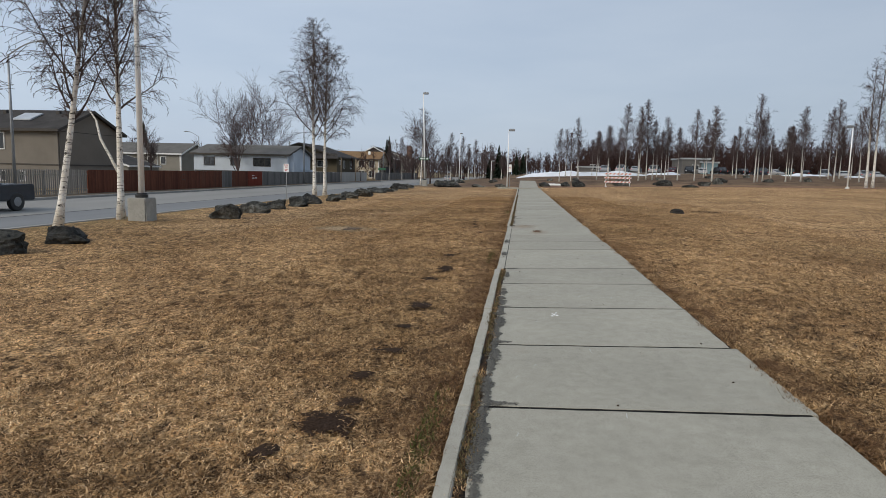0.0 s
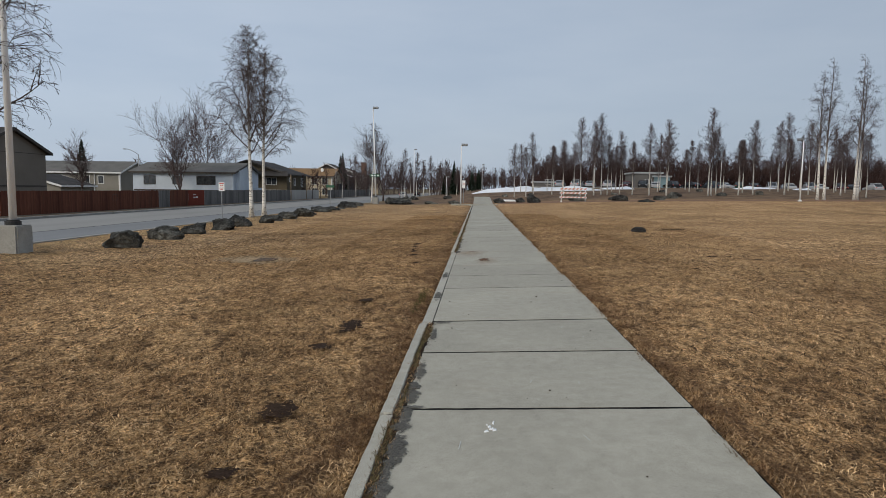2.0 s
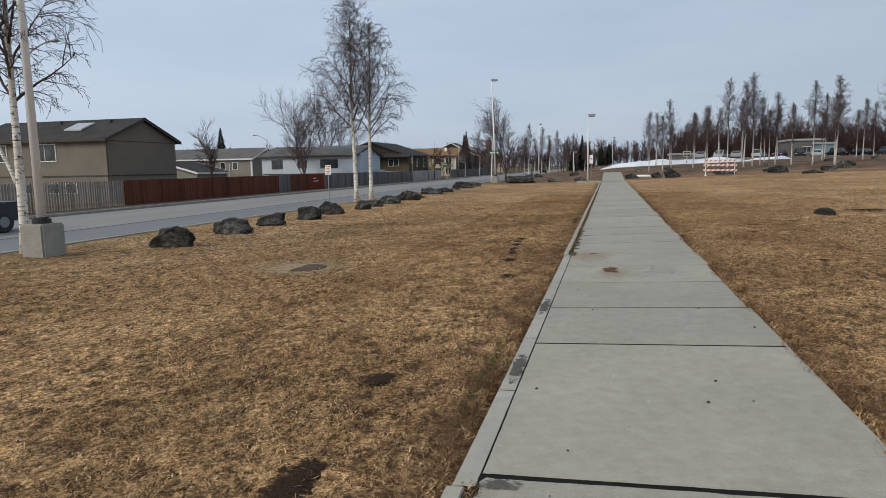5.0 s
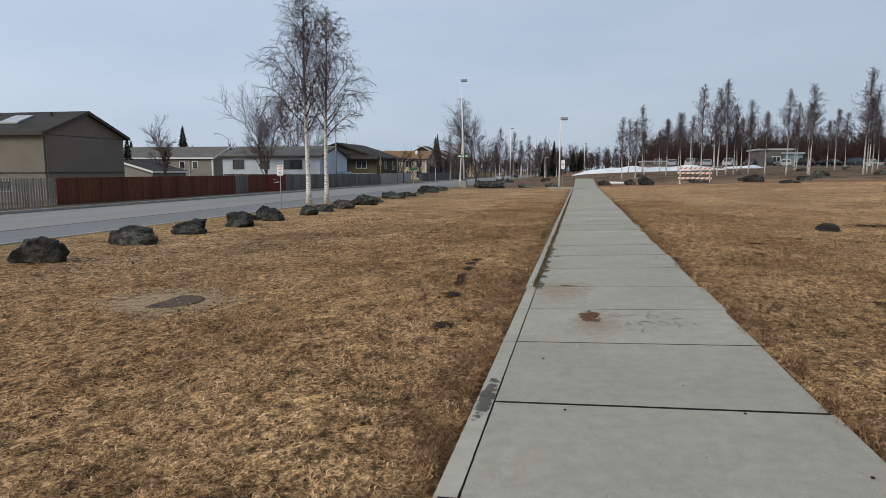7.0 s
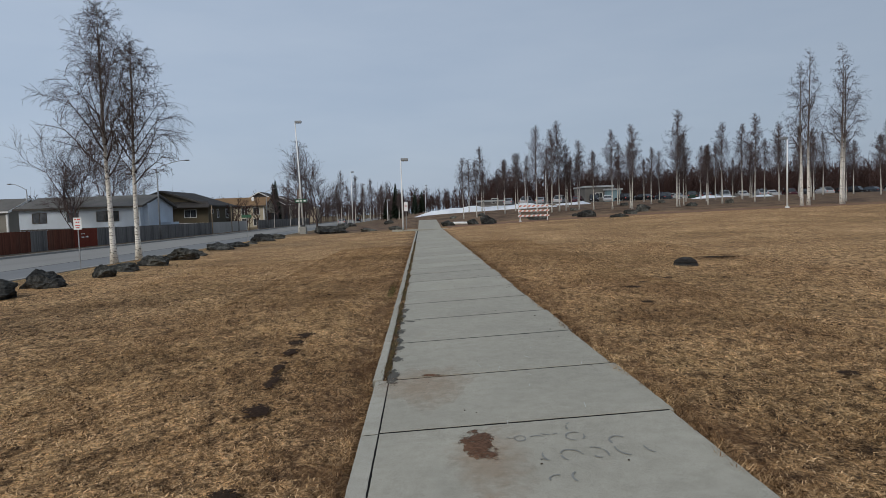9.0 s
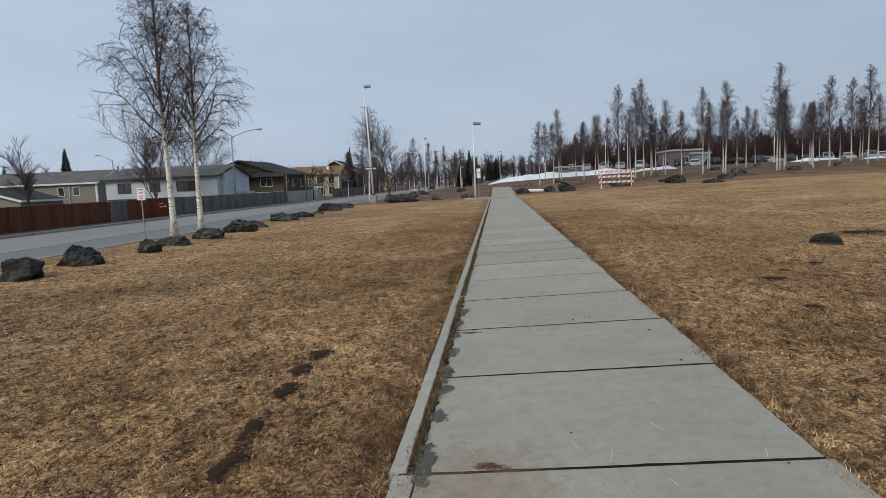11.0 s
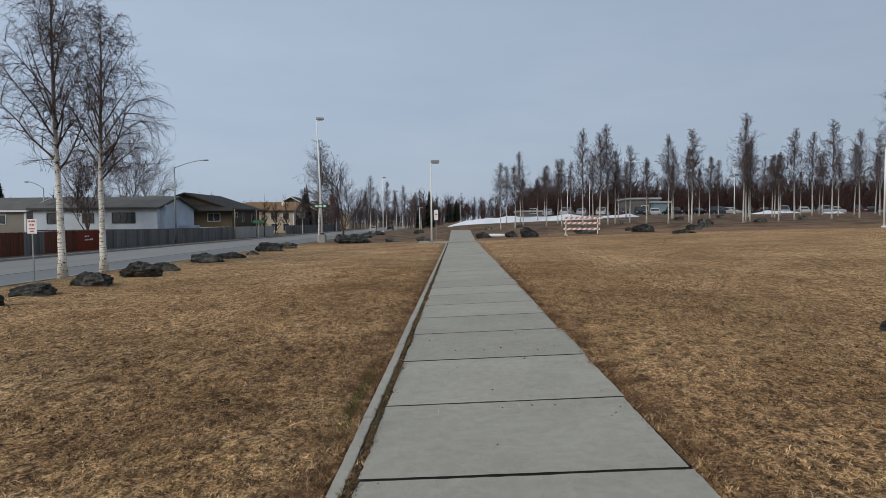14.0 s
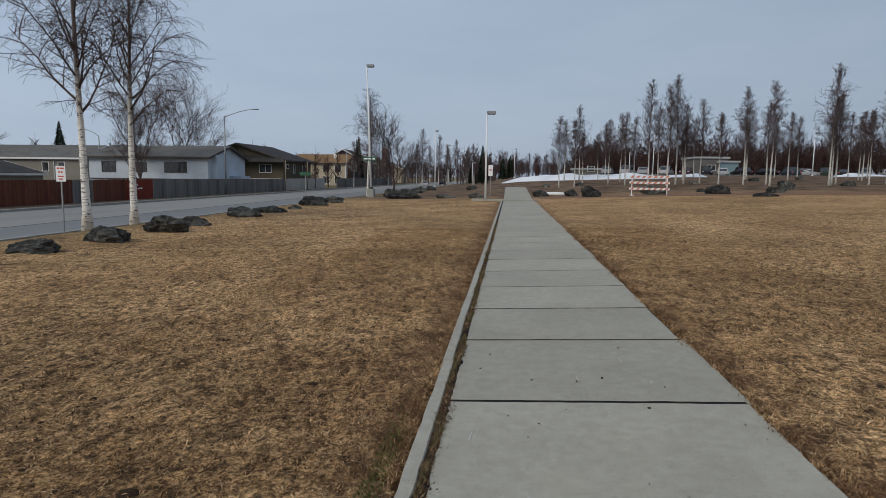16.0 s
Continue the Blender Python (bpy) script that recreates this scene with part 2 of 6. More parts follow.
def make_rock():
    m, nt, b = shader("basalt_rock", 0.8)
    v = coords(nt)
    oi = nt.nodes.new("ShaderNodeObjectInfo")
    n1, n2, n3 = grain(nt, v, 1.6, 6, 0.7), grain(nt, v, 9, 8, 0.75), grain(nt, v, 45, 4, 0.7)
    c = ramp(nt, n1, [(0.36, (0.024, 0.024, 0.024)), (0.5, (0.066, 0.066, 0.064)), (0.66, (0.17, 0.168, 0.16))])
    c = blend(nt, c, ramp(nt, n2, [(0.35, (0.4, 0.4, 0.4)), (0.7, (1.5, 1.5, 1.45))]), 1.0, "MULTIPLY")
    c = blend(nt, c, (0.30, 0.29, 0.25), ramp(nt, n3, [(0.64, (0, 0, 0)), (0.76, (0.55, 0.55, 0.55))]))
    c = blend(nt, c, ramp(nt, oi.outputs["Random"], [(0, (0.7, 0.7, 0.7)), (0.8, (1.2, 1.2, 1.15)), (1, (2.2, 2.15, 2.0))]), 1.0, "MULTIPLY")
    nt.links.new(c, b.inputs["Base Color"])
    relief(nt, b, n2, 1.0, 0.16)
    return m


def make_siding(name, tone, pitch=9.0, axis="Z"):
    m, nt, b = shader(name, 0.75)
    v = coords(nt)
    n1 = grain(nt, v, 0.5, 5)
    w = nt.nodes.new("ShaderNodeTexWave")
    w.bands_direction = axis
    w.wave_profile = "SAW"
    w.inputs["Scale"].default_value = pitch / 6.28
    nt.links.new(v, w.inputs["Vector"])
    c = ramp(nt, n1, [(0.3, tuple(t * 0.88 for t in tone)), (0.7, tuple(t * 1.08 for t in tone))])
    nt.links.new(c, b.inputs["Base Color"])
    relief(nt, b, w.outputs["Fac"], 0.5, 0.015)
    return m


def make_film(name, dark, light, hard=9.0, strong=1.0):
    """A stain that soaks out raggedly towards its rim."""
    m, nt, b = shader(name, 0.9)
    g = nt.nodes.new("ShaderNodeTexCoord")
    ctr = nt.nodes.new("ShaderNodeVectorMath")
    ctr.operation = "SUBTRACT"
    ctr.inputs[1].default_value = (0.5, 0.5, 0.5)
    nt.links.new(g.outputs["Generated"], ctr.inputs[0])
    flat = nt.nodes.new("ShaderNodeVectorMath")
    flat.operation = "MULTIPLY"
    flat.inputs[1].default_value = (2.0, 2.0, 0.0)
    nt.links.new(ctr.outputs[0], flat.inputs[0])
    ln = nt.nodes.new("ShaderNodeVectorMath")
    ln.operation = "LENGTH"
    nt.links.new(flat.outputs[0], ln.inputs[0])
    v = world_pos(nt)
    n1, n2 = grain(nt, v, 11, 6, 0.75), grain(nt, v, 60, 4, 0.7)
    a1 = nt.nodes.new("ShaderNodeMath")
    a1.operation = "MULTIPLY_ADD"
    a1.inputs[1].default_value, a1.inputs[2].default_value = 3.2, -0.85
    nt.links.new(n1, a1.inputs[0])
    a2 = nt.nodes.new("ShaderNodeMath")
    a2.operation = "SUBTRACT"
    nt.links.new(a1.outputs[0], a2.inputs[0])
    nt.links.new(ln.outputs["Value"], a2.inputs[1])
    a3 = nt.nodes.new("ShaderNodeMath")
    a3.operation, a3.use_clamp = "MULTIPLY_ADD", True
    a3.inputs[1].default_value, a3.inputs[2].default_value = hard, 0.35
    nt.links.new(a2.outputs[0], a3.inputs[0])
    nt.links.new(ramp(nt, n2, [(0.35, dark), (0.65, light)]), b.inputs["Base Color"])
    a4 = nt.nodes.new("ShaderNodeMath")
    a4.operation = "MULTIPLY"
    a4.inputs[1].default_value = strong
    nt.links.new(a3.outputs[0], a4.inputs[0])
    nt.links.new(a4.outputs[0], b.inputs["Alpha"])
    b.inputs["Specular IOR Level"].default_value = 0.05
    relief(nt, b, n2, 0.6, 0.01)
    return m


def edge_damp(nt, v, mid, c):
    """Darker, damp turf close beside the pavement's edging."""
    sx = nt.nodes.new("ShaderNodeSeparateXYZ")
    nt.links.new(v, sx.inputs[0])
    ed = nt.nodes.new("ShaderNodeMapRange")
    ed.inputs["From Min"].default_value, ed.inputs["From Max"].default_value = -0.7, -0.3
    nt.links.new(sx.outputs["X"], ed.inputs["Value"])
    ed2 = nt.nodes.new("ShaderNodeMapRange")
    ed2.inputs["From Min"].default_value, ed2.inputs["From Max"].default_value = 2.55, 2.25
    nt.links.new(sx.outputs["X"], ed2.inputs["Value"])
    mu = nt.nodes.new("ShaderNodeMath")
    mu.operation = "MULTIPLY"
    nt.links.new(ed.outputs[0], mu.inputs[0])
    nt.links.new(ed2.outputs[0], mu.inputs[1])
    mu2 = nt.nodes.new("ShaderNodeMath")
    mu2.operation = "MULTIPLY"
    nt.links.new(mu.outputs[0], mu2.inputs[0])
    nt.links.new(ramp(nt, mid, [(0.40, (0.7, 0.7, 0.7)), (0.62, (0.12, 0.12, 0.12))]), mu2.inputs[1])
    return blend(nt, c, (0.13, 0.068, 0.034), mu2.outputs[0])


M = {}
M["turf"] = make_turf()
M["blades"] = make_blades()
M["slab"] = make_concrete("path_concrete")
M["edging"] = make_concrete("edging_concrete", (0.40, 0.38, 0.325), 0.1)
M["plinth"] = worn("plinth_concrete", (0.24, 0.235, 0.21), (0.42, 0.41, 0.38), 2.5, 50, 0.85, dirt=(0.13, 0.12, 0.10))
M["soil"] = worn("dark_soil", (0.028, 0.018, 0.012), (0.080, 0.052, 0.034), 6, 70, 0.95, bump=0.9, dist=0.02)
M["joint"] = worn("black_joint_filler", (0.006, 0.006, 0.006), (0.018, 0.016, 0.014), 8, 60, 0.95)
M["weed"] = worn("withered_weed", (0.055, 0.046, 0.022), (0.19, 0.15, 0.075), 8, 60, 0.9)
M["moss"] = worn("moss", (0.05, 0.06, 0.015), (0.13, 0.13, 0.04), 8, 60, 0.9)
M["asphalt"] = worn("asphalt", (0.205, 0.20, 0.19), (0.31, 0.305, 0.29), 0.25, 60, 0.9, stretch=(1, 0.15, 1), bump=0.3)
M["asphalt_lane"] = worn("asphalt_near_lane", (0.155, 0.16, 0.165), (0.235, 0.24, 0.245), 0.3, 60, 0.9, stretch=(1, 0.12, 1), bump=0.3)
M["mud"] = worn("muddy_verge", (0.075, 0.058, 0.042), (0.20, 0.155, 0.11), 0.9, 22, 0.95, stretch=(1, 0.4, 1), bump=0.6, dist=0.02)
M["dark_seal"] = worn("tar_seam", (0.03, 0.03, 0.032), (0.06, 0.06, 0.062), 2, 30, 0.8)
M["kerb"] = worn("kerb_concrete", (0.22, 0.215, 0.20), (0.36, 0.35, 0.33), 1, 30, 0.85, dirt=(0.12, 0.1, 0.08))
M["red_path"] = worn("reddish_gravel", (0.15, 0.085, 0.055), (0.26, 0.15, 0.10), 0.8, 30, 0.95)
M["bark"] = make_birch_bark()
M["bark_far"] = make_birch_bark("far_birch_bark", 1.8, 5.0, 0.8)
M["twig"] = worn("twig_bark", (0.045, 0.033, 0.030), (0.105, 0.08, 0.07), 3, 30, 0.9)
M["twig_far"] = worn("far_twig_bark", (0.052, 0.038, 0.038), (0.125, 0.094, 0.092), 0.4, 6, 0.9)
M["wood_far"] = worn("far_wood_bark", (0.038, 0.022, 0.020), (0.085, 0.053, 0.048), 0.15, 3, 0.9)
M["spruce"] = worn("spruce_needles", (0.012, 0.022, 0.014), (0.035, 0.05, 0.03), 2, 20, 0.9)
M["rock"] = make_rock()
M["white_paint"] = worn("white_painted_steel", (0.74, 0.75, 0.75), (0.86, 0.86, 0.85), 2, 30, 0.45, bump=0.1)
M["grey_steel"] = worn("galvanised_steel", (0.22, 0.23, 0.24), (0.34, 0.35, 0.36), 3, 40, 0.5, 0.6, bump=0.1)
M["black"] = worn("black_rubber", (0.012, 0.012, 0.012), (0.03, 0.03, 0.03), 5, 40, 0.6)
M["lens"] = worn("lamp_lens", (0.05, 0.055, 0.06), (0.10, 0.105, 0.11), 3, 20, 0.25)
M["fence_red"] = worn("red_brown_fence_stain", (0.095, 0.034, 0.021), (0.20, 0.075, 0.046), 0.6, 8, 0.85, stretch=(1, 1, 0.25), obvar=0.2, board=0.3, dirt=(0.09, 0.06, 0.045))
M["fence_bright"] = worn("bright_red_fence_stain", (0.13, 0.028, 0.018), (0.20, 0.045, 0.026), 0.8, 10, 0.85, stretch=(1, 1, 0.25))
M["fence_grey"] = worn("weathered_grey_boards", (0.13, 0.125, 0.12), (0.25, 0.24, 0.23), 0.8, 9, 0.9, stretch=(1, 1, 0.2), obvar=0.2, board=0.35)
M["picket"] = worn("weathered_picket", (0.20, 0.185, 0.17), (0.34, 0.315, 0.28), 0.8, 9, 0.9, stretch=(1, 1, 0.2), board=0.35)
M["pale_wall"] = worn("pale_fence_boards", (0.33, 0.32, 0.30), (0.45, 0.44, 0.42), 0.5, 6, 0.9, stretch=(1, 1, 0.3))
M["taupe"] = make_siding("taupe_siding", (0.19, 0.172, 0.148), 40, "Y")
M["taupe2"] = make_siding("taupe_side_siding", (0.19, 0.172, 0.148), 40, "X")
M["beige"] = make_siding("beige_siding", (0.25, 0.235, 0.205), 30)
M["cedar"] = make_siding("orange_brown_siding", (0.20, 0.10, 0.045), 20)
M["ice_blue"] = make_siding("pale_blue_siding", (0.52, 0.58, 0.65), 30)
M["olive"] = make_siding("olive_brown_siding", (0.105, 0.088, 0.06), 30)
M["cream"] = make_siding("cream_siding", (0.46, 0.40, 0.30), 20)
M["charcoal"] = make_siding("charcoal_siding", (0.07, 0.065, 0.065), 20)
M["roof"] = worn("grey_shingles", (0.028, 0.026, 0.026), (0.075, 0.070, 0.067), 0.6, 14, 0.9, bump=0.6, dist=0.02)
M["roof_tan"] = worn("tan_shingles", (0.17, 0.105, 0.055), (0.26, 0.165, 0.09), 0.6, 14, 0.9, bump=0.6, dist=0.02)
M["roof_grey"] = worn("pale_grey_shingles", (0.095, 0.092, 0.088), (0.165, 0.16, 0.15), 0.6, 14, 0.9, bump=0.6, dist=0.02)
M["trim_dark"] = worn("dark_fascia", (0.03, 0.026, 0.024), (0.06, 0.052, 0.045), 2, 20, 0.7)
M["trim_white"] = worn("white_trim", (0.62, 0.62, 0.61), (0.78, 0.78, 0.77), 2, 20, 0.6)
M["skylight"] = worn("skylight_glazing", (0.30, 0.33, 0.36), (0.48, 0.50, 0.53), 1, 8, 0.3)
M["brick"] = worn("chimney_brick", (0.17, 0.10, 0.075), (0.27, 0.17, 0.13), 3, 30, 0.9)
M["snow"] = worn("dirty_snow", (0.62, 0.66, 0.72), (0.86, 0.88, 0.91), 0.5, 4, 0.7, bump=0.6, dist=0.1, dirt=(0.45, 0.45, 0.46))
M["orange"] = worn("orange_sheeting", (0.55, 0.20, 0.14), (0.70, 0.30, 0.22), 2, 20, 0.5)
M["red_paint"] = worn("red_sign_paint", (0.45, 0.06, 0.05), (0.60, 0.10, 0.08), 3, 30, 0.5)
M["green_paint"] = worn("green_sign_paint", (0.02, 0.09, 0.05), (0.03, 0.13, 0.07), 3, 30, 0.5)
M["cast_iron"] = worn("cast_iron", (0.02, 0.018, 0.017), (0.055, 0.048, 0.042), 4, 40, 0.7, 0.4)
M["stain"] = make_film("rust_stain", (0.07, 0.035, 0.022), (0.20, 0.115, 0.075), 4.0, 0.9)
M["soil_film"] = make_film("turned_soil", (0.018, 0.011, 0.008), (0.060, 0.038, 0.026), 5.0, 0.95)
M["stain_faint"] = make_film("faint_rust_stain", (0.42, 0.25, 0.14), (0.44, 0.31, 0.20), 1.0, 0.30)
M["damp"] = make_film("damp_concrete", (0.085, 0.08, 0.072), (0.15, 0.145, 0.13), 4.0, 0.75)
M["sand"] = make_film("pale_sand", (0.30, 0.21, 0.12), (0.55, 0.42, 0.27), 2.0, 0.8)
M["scratch"] = worn("scratched_concrete", (0.20, 0.20, 0.19), (0.27, 0.27, 0.255), 20, 90, 0.9)
M["chalk"] = worn("pale_scuff", (0.46, 0.47, 0.45), (0.56, 0.57, 0.55), 20, 90, 0.9)
M["timber"] = worn("weathered_timber", (0.20, 0.15, 0.10), (0.34, 0.27, 0.19), 3, 20, 0.9, stretch=(1, 1, 0.2))
M["metal_roof"] = worn("pale_metal_cladding", (0.30, 0.32, 0.33), (0.42, 0.44, 0.45), 0.3, 4, 0.6)
M["grey_clad"] = worn("grey_brown_cladding", (0.10, 0.096, 0.092), (0.17, 0.165, 0.157), 0.3, 4, 0.8)
M["teal"] = worn("teal_cladding", (0.14, 0.22, 0.25), (0.20, 0.29, 0.32), 0.3, 4, 0.6)


def make_glass():
    m, nt, b = shader("window_glass", 0.05)
    b.inputs["Base Color"].default_value = (0.03, 0.035, 0.04, 1)
    b.inputs["Specular IOR Level"].default_value = 0.6
    n = grain(nt, coords(nt), 1.2, 3)
    nt.links.new(ramp(nt, n, [(0.4, (0.02, 0.023, 0.026)), (0.7, (0.07, 0.075, 0.08))]), b.inputs["Base Color"])
    return m


M["glass"] = make_glass()


def car_paint(name, tone, rough=0.25):
    m, nt, b = shader(name, rough, 0.3)
    n = grain(nt, coords(nt), 3, 4)
    nt.links.new(ramp(nt, n, [(0.3, tuple(t * 0.85 for t in tone)), (0.7, tone)]), b.inputs["Base Color"])
    return m


PAINTS = [car_paint("car_paint_" + n, c) for n, c in (("white", (0.5, 0.5, 0.5)), ("black", (0.02, 0.02, 0.022)), ("maroon", (0.09, 0.03, 0.035)), ("silver", (0.38, 0.40, 0.42)), ("green", (0.03, 0.06, 0.045)), ("slate", (0.05, 0.06, 0.075)))]

# ---- building helpers ----


def mesh_of(name, verts, faces, material):
    me = bpy.data.meshes.new(name)
    me.from_pydata(verts, [], faces)
    me.materials.append(material)
    me.update()
    return me


def part(name, bm, material, parent, label="", smooth=False):
    """Links a bmesh as one mesh object under a thing or a part; parent None: a thing of its own."""
    me = bpy.data.meshes.new(name)
    bm.to_mesh(me)
    bm.free()
    me.materials.append(material)
    if smooth:
        me.polygons.foreach_set("use_smooth", [True] * len(me.polygons))
    ob = new(name, me)
    ob.parent = parent
    if label:
        ob["label"] = label
    return ob


def empty(name, x, y, z, rz=0.0):
    ob = new(name)
    ob.matrix_world = pose(x, y, z, 0, 0, rz)
    return ob


def box(bm, x0, y0, z0, x1, y1, z1, bevel=0.0):
    r = bmesh.ops.create_cube(bm, size=1.0, matrix=Matrix.Translation(((x0 + x1) / 2, (y0 + y1) / 2, (z0 + z1) / 2)) @ Matrix.Diagonal((abs(x1 - x0), abs(y1 - y0), abs(z1 - z0), 1)))
    if bevel:
        es = {e for v in r["verts"] for e in v.link_edges}
        bmesh.ops.bevel(bm, geom=list(es), offset=bevel, segments=2, affect="EDGES")
    return bm


def boxes(*dims, bevel=0.0):
    bm = bmesh.new()
    for d in dims:
        box(bm, *d, bevel=bevel)
    return bm


def tube(bm, pts, radii, sides=8, cap=True):
    """A tapered tube along points."""
    rings = []
    n = len(pts)
    for i, p in enumerate(pts):
        p = Vector(p)
        d = (Vector(pts[min(i + 1, n - 1)]) - Vector(pts[max(i - 1, 0)])).normalized()
        a = d.orthogonal().normalized() if abs(d.z) < 0.95 else Vector((1, 0, 0))
        a = (a - d * a.dot(d)).normalized()
        b = d.cross(a)
        rings.append([bm.verts.new(p + (a * math.cos(2 * math.pi * k / sides) + b * math.sin(2 * math.pi * k / sides)) * radii[i]) for k in range(sides)])
    for r0, r1 in zip(rings, rings[1:]):
        for k in range(sides):
            bm.faces.new((r0[k], r0[(k + 1) % sides], r1[(k + 1) % sides], r1[k]))
    if cap and sides > 2:
        bm.faces.new(rings[0][::-1])
        bm.faces.new(rings[-1])
    return bm


def smooth01(t):
    t = np.clip(t, 0, 1)
    return t * t * (3 - 2 * t)


def height(x, y):
    """The lie of the land: level along the pavement, falling to the road, rising to the far side of the green."""
    x, y = np.asarray(x, float), np.asarray(y, float)
    left = -0.2 * smooth01(-x / 8) - 0.66 * smooth01((-x - 12.2) / 5.4)
    rise = 1.0 * (1 - np.exp(-np.maximum(x - 2.3, 0) / 20)) * smooth01((y - 25) / 38)
    swale = -0.16 * np.exp(-((x - 9.5) / 4.5) ** 2) * smooth01((x - 2.3) / 3) * (1 - smooth01((y - 32) / 20))
    fall = 0.04 * np.clip(x - 1.05, -1.2, 1.2)
    far = 0.03 * np.clip(y - 67, 0, 48) * smooth01((x + 7) / 9)
    return left + rise + swale + far + fall


def hz(x, y):
    return float(height(x, y))


PATH_L, PATH_R = -0.02, 2.13
FALL = Matrix.Translation((1.05, 0, 0)) @ pose(0, 0, 0, 0, -2.29, 0) @ Matrix.Translation((-1.05, 0, 0))


def pz(x):
    return 0.04 * np.clip(np.asarray(x) - 1.05, -1.2, 1.2)

# ---- ground: one sheet to the horizon ----
gx = np.unique(np.concatenate([[-2500, -1200, -600, -300, -160, -90, -60, -45], np.arange(-36, -16, 1.0), np.arange(-16, -5, 0.4), np.arange(-5, 6, 0.12), np.arange(6, 14, 0.4), np.arange(14, 44, 2.0), [50, 60, 80, 110, 160, 300, 600, 1200, 2500]]))
gy = np.unique(np.concatenate([[-2500, -900, -300, -100, -50, -30, -20, -14, -10, -7, -5], np.arange(-4, 30, 0.14), np.arange(30, 72, 0.7), np.arange(72, 120, 3.0), [125, 140, 170, 220, 300, 450, 700, 1200, 2500]]))
GX, GY = np.meshgrid(gx, gy)
rng = np.random.default_rng(7)
GZ = height(GX, GY)
near = (np.abs(GX) < 14) & (GY > -5) & (GY < 40)
GZ = GZ + near * (rng.random(GZ.shape) - 0.5) * 0.030 - 0.012 * near + near * 0.018 * np.sin(GX * 2.1 + np.sin(GY * 1.3)) * np.sin(GY * 1.7 + GX)
under = (GX > -0.2) & (GX < 2.1) & (GY < 100)
GZ = np.where(under, np.minimum(GZ, height(GX, GY)) - 0.075, GZ)
verge = ((GX > -0.34) & (GX <= -0.2)) | ((GX >= 2.1) & (GX < 2.36))
GZ = np.where(verge & (GY < 70), height(GX, GY) - 0.02, GZ)
road_bed = (GX < -17.65) & (GX > -31.9)
GZ = np.where(road_bed, -1.2, GZ)
GZ = np.where(GX < -33.5, -0.95, GZ)
nx, ny = len(gx), len(gy)
idx = np.arange(nx * ny).reshape(ny, nx)
quads = np.stack([idx[:-1, :-1], idx[:-1, 1:], idx[1:, 1:], idx[1:, :-1]], -1).reshape(-1, 4)
me = mesh_of("ground", np.stack([GX, GY, GZ], -1).reshape(-1, 3).tolist(), quads.tolist(), M["turf"])
me.polygons.foreach_set("use_smooth", [True] * len(me.polygons))
tagged(new("ground", me), "dry straw-brown dead lawn beside the pavement", "lawn", kind="structure")

# ---- road, kerbs, far verge ----
ROAD_L, ROAD_R, ROAD_Z = -31.3, -17.9, -1.0


def long_strip(name, x0, x1, z0, z1, y0, y1, material, label, step=12.0):
    bm = bmesh.new()
    ys = [y0 + (y1 - y0) * k / max(1, int((y1 - y0) / step)) for k in range(max(1, int((y1 - y0) / step)) + 1)]
    prev = None
    for y in ys:
        ring = [bm.verts.new(p) for p in ((x0, y, z0), (x1, y, z0), (x1, y, z1), (x0, y, z1))]
        if prev:
            for k in range(4):
                bm.faces.new((prev[k], prev[(k + 1) % 4], ring[(k + 1) % 4], ring[k]))
        else:
            bm.faces.new(ring[::-1])
        prev = ring
    bm.faces.new(prev)
    bmesh.ops.recalc_face_normals(bm, faces=bm.faces)
    ob = part(name, bm, material, None)
    return tagged(ob, label, name.split("_")[0], kind="structure")


long_strip("road", ROAD_L, ROAD_R, ROAD_Z - 0.15, ROAD_Z, -150, 700, M["asphalt"], "worn grey asphalt road beside the verge")
long_strip("kerb_near", ROAD_R, ROAD_R + 0.3, ROAD_Z - 0.15, ROAD_Z + 0.14, -150, 400, M["kerb"], "weathered concrete kerb along the road")
long_strip("kerb_far", ROAD_L - 0.35, ROAD_L, ROAD_Z - 0.15, ROAD_Z + 0.16, -150, 400, M["kerb"], "weathered concrete kerb below the fences")
long_strip("verge_far", ROAD_L - 2.6, ROAD_L - 0.35, ROAD_Z - 0.2, ROAD_Z + 0.15, -150, 400, M["mud"], "bare muddy verge below the fences")
long_strip("road_lane", -22.6, ROAD_R - 0.01, ROAD_Z, ROAD_Z + 0.004, -150, 400, M["asphalt_lane"], "darker resurfaced lane of the road")
long_strip("road_seam", -22.78, -22.6, ROAD_Z, ROAD_Z + 0.005, -100, 300, M["dark_seal"], "dark tar seam along the road")

# ---- pavement: cast slabs, edging strip, weeds ----
JOINTS = [-5.2, -3.65, -2.1, -0.55, 1.0, 2.57, 4.205, 5.83, 7.34, 9.93, 11.43, 13.01, 14.45, 15.88, 17.55, 19.15, 20.77, 22.38, 24.17, 25.93, 27.47, 29.06, 30.66]
while JOINTS[-1] < 62:
    JOINTS.append(JOINTS[-1] + 1.6)
JOINTS.append(64.0)
pavement = part("pavement", boxes((-0.10, -5.2, -0.11, 2.085, 64.0, -0.003)), M["joint"], None)
pavement.matrix_world = FALL
tagged(pavement, "pale grey concrete footpath of cast slabs", "footpath", kind="structure")
pr = random.Random(3)


